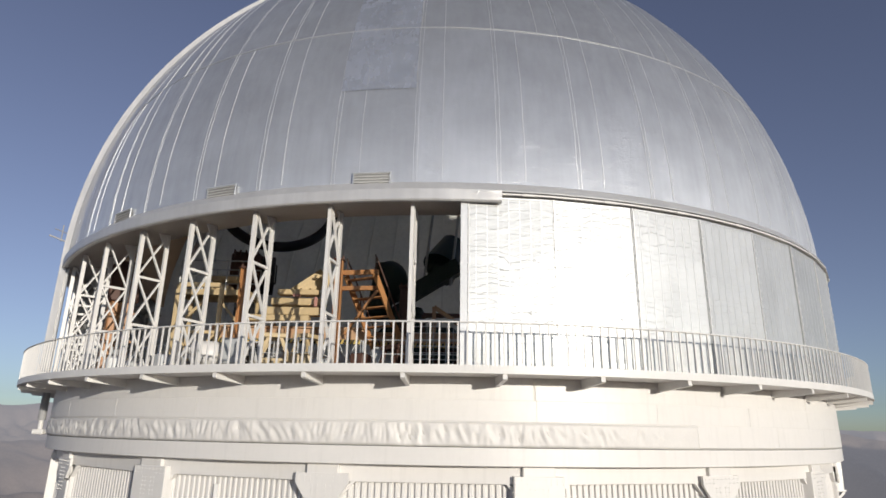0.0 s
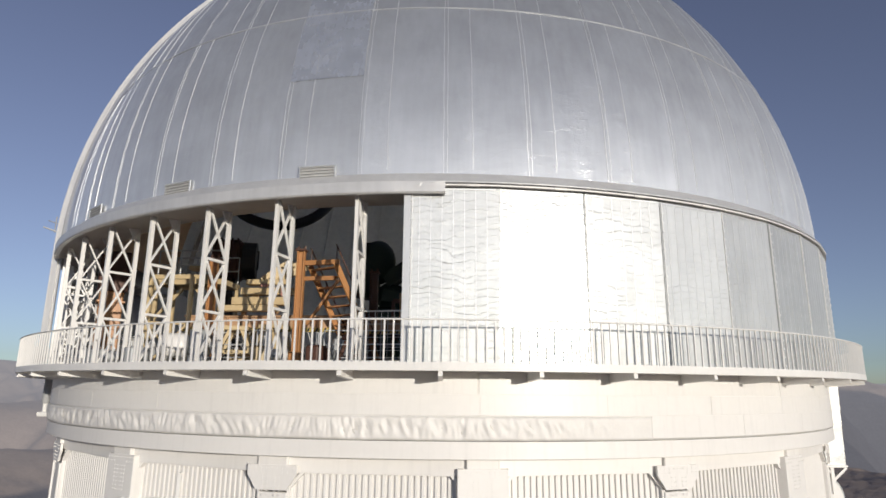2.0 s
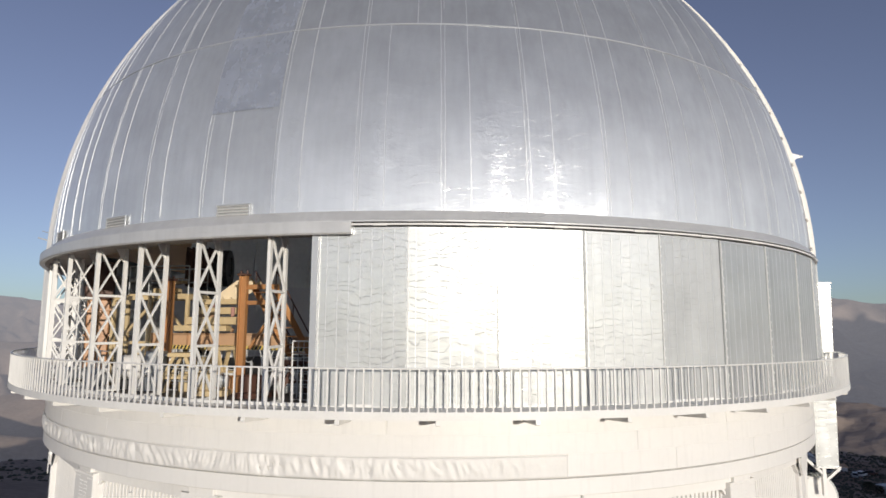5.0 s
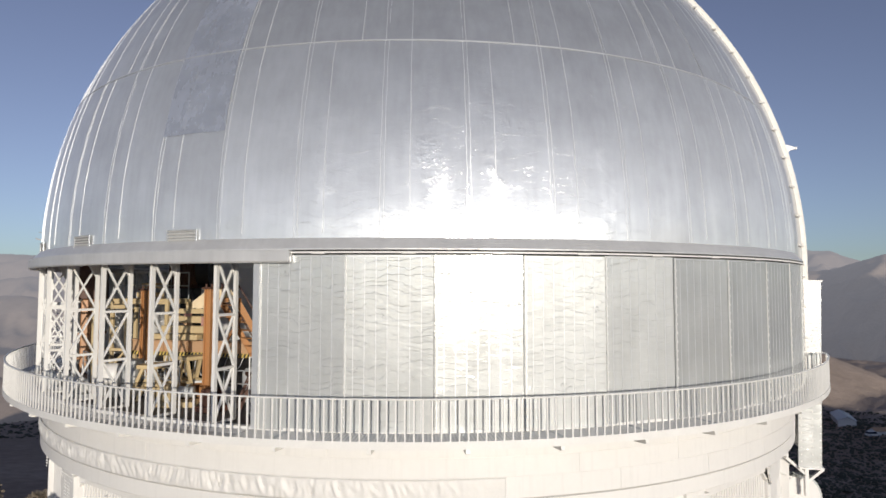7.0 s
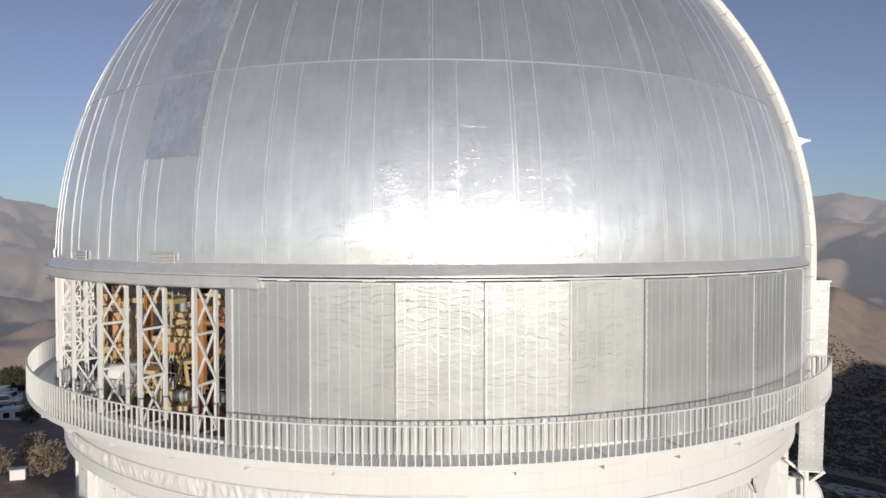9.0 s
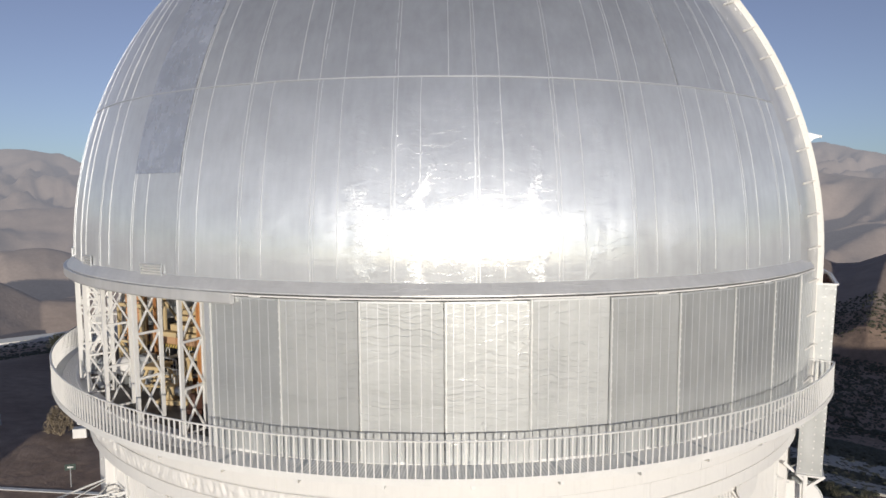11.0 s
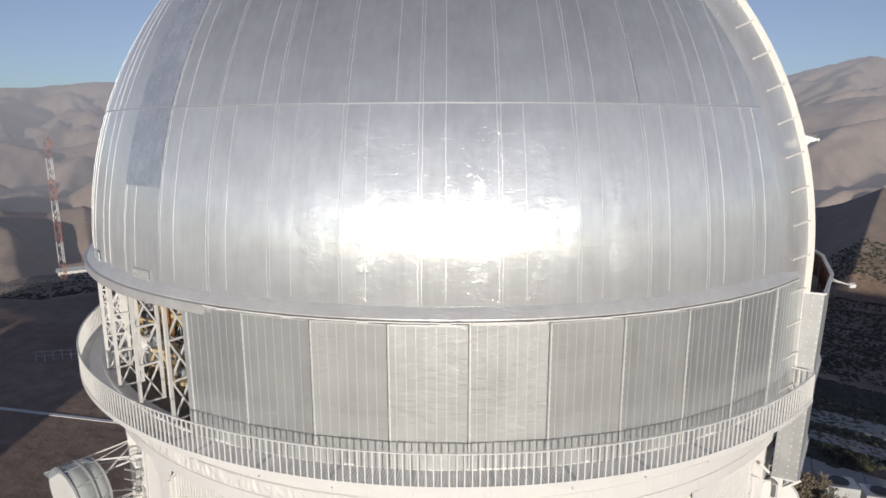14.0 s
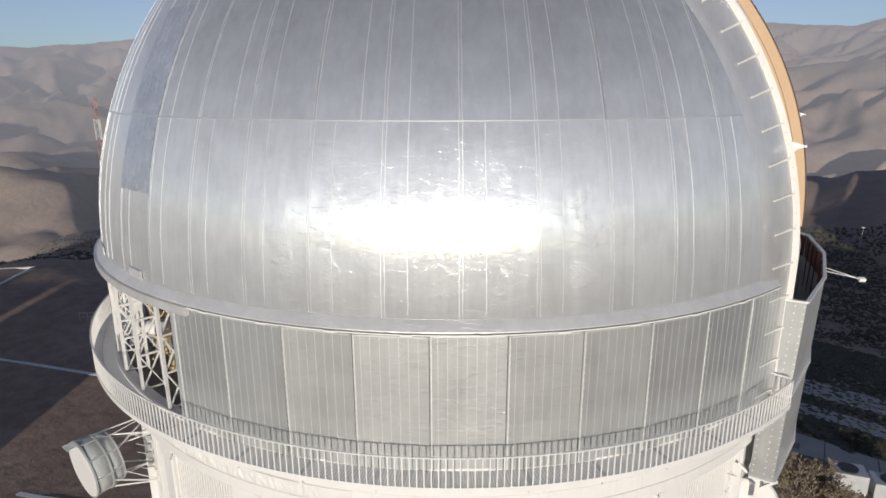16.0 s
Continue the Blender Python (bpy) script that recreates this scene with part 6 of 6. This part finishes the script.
def cooler(x, y, rz):
    t = thing("cooling_unit", "grey steel cooling unit with a round fan grille", "cooling unit", "cooling units")
    z = height(x, y)
    m = pose(x, y, z, 0, 0, rz)
    bm = bmesh.new()
    box(bm, (2.2, 1.6, 1.3), pose(0, 0, 0.75), 0.03)
    part("case", bm, M_GALV, t).matrix_basis = m
    bm = bmesh.new()
    tube(bm, (0, 0, 1.38), (0, 0, 1.48), 0.62, 0.62, 24)
    part("fan_ring", bm, M_BLACK, t, "dark round fan grille").matrix_basis = m
    bm = bmesh.new()
    for sx in (-1, 1):
        for sy in (-1, 1):
            box(bm, (0.1, 0.1, 0.4), pose(sx, sy * 0.7, 0.0))
    part("feet", bm, M_STEEL, t).matrix_basis = m


for x, y in ((20.4, 18.6), (22.9, 19.4), (25.4, 20.0)):
    cooler(x, y, 14)


def signboard():
    x, y = -33.2, 2.2
    t = thing("green_sign", "small green sign board on a thin post", "sign")
    z = height(x, y)
    bm = bmesh.new()
    tube(bm, (x, y, z - 0.1), (x, y, z + 1.6), 0.035, n=8)
    part("post", bm, M_GALV, t)
    bm = bmesh.new()
    box(bm, (0.8, 0.04, 0.5), pose(x, y, z + 1.65, 0, 0, 40), 0.01)
    part("board", bm, M_GREEN, t)
    bm = bmesh.new()
    box(bm, (0.4, 0.012, 0.12), pose(x, y, z + 1.65, 0, 0, 40) @ pose(0, -0.028, 0))
    part("bar_mark", bm, M_LINE, t, "white bar on the sign")


signboard()


# ---- terraces, fence and small things in the yard ----
def terrace(x0, x1, y0, y1, lean, n, label):
    t = thing("terrace", label, "terrace", "concrete terraces", "structure")
    for k in range(n):
        bm = bmesh.new()
        xa, xb = x0 + (x1 - x0) * k / n + 0.03, x0 + (x1 - x0) * (k + 1) / n - 0.03
        quad = [(xa, y0 + lean * (xa - x0)), (xb, y0 + lean * (xb - x0)), (xb, y1 + lean * (xb - x0)), (xa, y1 + lean * (xa - x0))]
        up = [bm.verts.new((x, y, height(x, y) + 0.22)) for x, y in quad]
        down = [bm.verts.new((x, y, height(x, y) - 0.6)) for x, y in quad]
        bm.faces.new(up)
        bm.faces.new(down)
        for i in range(4):
            j = (i + 1) % 4
            bm.faces.new((up[i], up[j], down[j], down[i]))
        part("slab", bm, M_CONCRETE, t)


terrace(8, 52, 37.2, 43.6, 0.15, 9, "pale concrete terrace on the dark slope")
terrace(8, 52, 29.6, 33.2, 0.15, 11, "pale concrete strip between low shrubs")
terrace(15.5, 44, 20.6, 24.6, 0.17, 8, "pale concrete apron behind the building")


def fence(x0, y0, x1, y1):
    t = thing("yard_fence", "low grey pipe fence at the edge of the yard", "fence")
    a, b = Vector((x0, y0, 0)), Vector((x1, y1, 0))
    n = 5
    tops = []
    for k in range(n + 1):
        p = a.lerp(b, k / n)
        z = height(p.x, p.y)
        bm = bmesh.new()
        tube(bm, (p.x, p.y, z - 0.2), (p.x, p.y, z + 1.15), 0.05, n=8)
        part("post", bm, M_GALV, t)
        tops.append(Vector((p.x, p.y, z)))
    for h in (0.6, 1.1):
        bm = bmesh.new()
        for p, q in zip(tops, tops[1:]):
            tube(bm, p + Vector((0, 0, h)), q + Vector((0, 0, h)), 0.035, n=6)
        part("fence_rail", bm, M_GALV, t)


fence(-54.0, 4.6, -50.6, 7.4)


def container(x, y, rz):
    t = thing("site_container", "small white site container with dark openings", "container")
    m = pose(x, y, height(x, y) + 0.02, 0, 0, rz)
    bm = bmesh.new()
    box(bm, (4.2, 2.0, 1.5), pose(0, 0, 0.75), 0.04)
    part("body", bm, M_WHITE, t).matrix_basis = m
    for k in range(3):
        bm = bmesh.new()
        box(bm, (0.7, 0.06, 0.7), pose(-1.3 + 1.3 * k, -1.01, 0.85), 0.01)
        part("opening", bm, M_GLASSY, t).matrix_basis = m
    bm = bmesh.new()
    box(bm, (4.4, 2.2, 0.08), pose(0, 0, 1.54), 0.02)
    part("roof", bm, M_LINE, t).matrix_basis = m


container(-66.5, 28.3, 38)


def car(x, y, rz, mat, label):
    """A parked off-road car: body with bonnet and cabin, glass, wheels with rims."""
    t = thing("car", label, "car", "parked cars")
    m = pose(x, y, height(x, y) + 0.02, 0, 0, rz)
    bm = prism([(-2.2, -0.85, 0.4), (2.2, -0.85, 0.4), (2.25, -0.85, 0.95), (1.1, -0.85, 1.08), (-2.2, -0.85, 1.08)], (0, 0, 0), (0, 1.7, 0))
    bmesh.ops.bevel(bm, geom=list(bm.edges), offset=0.05, segments=1, affect="EDGES")
    part("body", bm, mat, t).matrix_basis = m
    bm = prism([(-2.1, -0.76, 1.08), (1.0, -0.76, 1.08), (0.5, -0.72, 1.72), (-2.0, -0.72, 1.72)], (0, 0, 0), (0, 1.48, 0))
    part("cabin_glass", bm, M_GLASSY, t, "dark car windows").matrix_basis = m
    bm = bmesh.new()
    box(bm, (2.6, 1.5, 0.07), pose(-0.75, 0, 1.74), 0.03)
    part("car_roof", bm, mat, t).matrix_basis = m
    for sx in (-1.35, 1.35):
        for sy in (-0.82, 0.82):
            bm = bmesh.new()
            tube(bm, (sx, sy - 0.1, 0.36), (sx, sy + 0.1, 0.36), 0.36, n=16)
            w = part("wheel", bm, M_BLACK, t)
            w.matrix_basis = m
            bm = bmesh.new()
            tube(bm, (sx, sy - 0.105, 0.36), (sx, sy + 0.105, 0.36), 0.2, n=12)
            part("rim", bm, M_GALV, w)


for x, y, rz, mat, label in ((-78.2, 35.4, 118, M_WHITE, "white car parked on the dark yard"), (-81.0, 36.9, 120, M_GALV, "silver car parked on the dark yard"), (-83.6, 38.6, 116, M_WHITE, "white car parked beside a tree"),
                             (-76.0, 33.0, 40, M_GALV, "grey car parked near the small container"), (99.5, 199.5, 15, M_WHITE, "white car parked on the far track"), (104.5, 195.5, 70, M_GALV, "silver car parked beside the shed"),
                             (107.5, 197.5, 40, M_WHITE, "white car parked on the far terrace"), (111.0, 199.5, 20, M_BROWN, "dark brown car on the far terrace")):
    car(x, y, rz, mat, label)


def field_hut(x, y, rz):
    t = thing("hut", "small white flat-roofed hut among shrubs", "hut")
    m = pose(x, y, height(x, y) - 0.1, 0, 0, rz)
    bm = bmesh.new()
    box(bm, (5.5, 3.0, 2.3), pose(0, 0, 1.15), 0.03)
    part("wall", bm, M_WHITE, t).matrix_basis = m
    bm = bmesh.new()
    box(bm, (6.0, 3.5, 0.16), pose(0, 0, 2.38), 0.03)
    part("roof", bm, M_LINE, t).matrix_basis = m
    for px in (-1.6, 1.4):
        bm = bmesh.new()
        box(bm, (1.0, 0.06, 0.8), pose(px, -1.51, 1.4), 0.01)
        part("window", bm, M_GLASSY, t).matrix_basis = m
    bm = bmesh.new()
    box(bm, (0.8, 0.06, 1.9), pose(-0.1, -1.51, 1.0), 0.01)
    part("door", bm, M_GALV, t).matrix_basis = m


field_hut(107.0, 180.5, 25)


def meter_box(x, y):
    t = thing("meter_box", "small white metal cabinet on the gravel", "cabinet")
    m = pose(x, y, height(x, y), 0, 0, 35)
    bm = bmesh.new()
    box(bm, (1.2, 0.7, 0.9), pose(0, 0, 0.47), 0.03)
    part("case", bm, M_WHITE, t).matrix_basis = m
    bm = bmesh.new()
    box(bm, (1.3, 0.8, 0.06), pose(0, 0, 0.95), 0.02)
    part("lid", bm, M_GALV, t).matrix_basis = m


meter_box(-41.6, 9.2)
bush(-85.5, 41.5, 4.6, M_SCRUB, "dark green tree-like shrub behind parked cars", 91, 420)
bush(-88.5, 39.5, 3.4, M_SCRUB, "dark green shrub behind parked cars", 92, 300)
bush(101.0, 179.5, 3.4, M_SCRUB, "green shrub beside the far hut", 93, 260)
bush(103.5, 178.5, 2.6, M_SCRUB, "green shrub before the far hut", 94, 220)
bush(-63.0, 27.0, 2.6, M_SCRUB, "dark green shrub in the yard", 71, 260)
r = random.Random(23)
for i in range(16):
    x = r.uniform(15.5, 33)
    bush(x, 26.6 + 0.16 * (x - 15) + r.uniform(-1.3, 1.6), r.uniform(0.7, 1.3), M_SCRUB, "low dark green shrub between the terraces", 80 + i, 90)


def yard_lamp(x, y, h):
    t = thing("lamp_post", "thin lamp post on the far slope", "lamp")
    z = height(x, y)
    bm = bmesh.new()
    tube(bm, (x, y, z - 0.3), (x, y, z + h), 0.08, 0.06, 8)
    part("pole", bm, M_GALV, t)
    bm = bmesh.new()
    box(bm, (1.1, 0.4, 0.25), pose(x, y, z + h), 0.05)
    part("lamp_head", bm, M_WHITE, t)


yard_lamp(26.0, 240.0, 7.5)
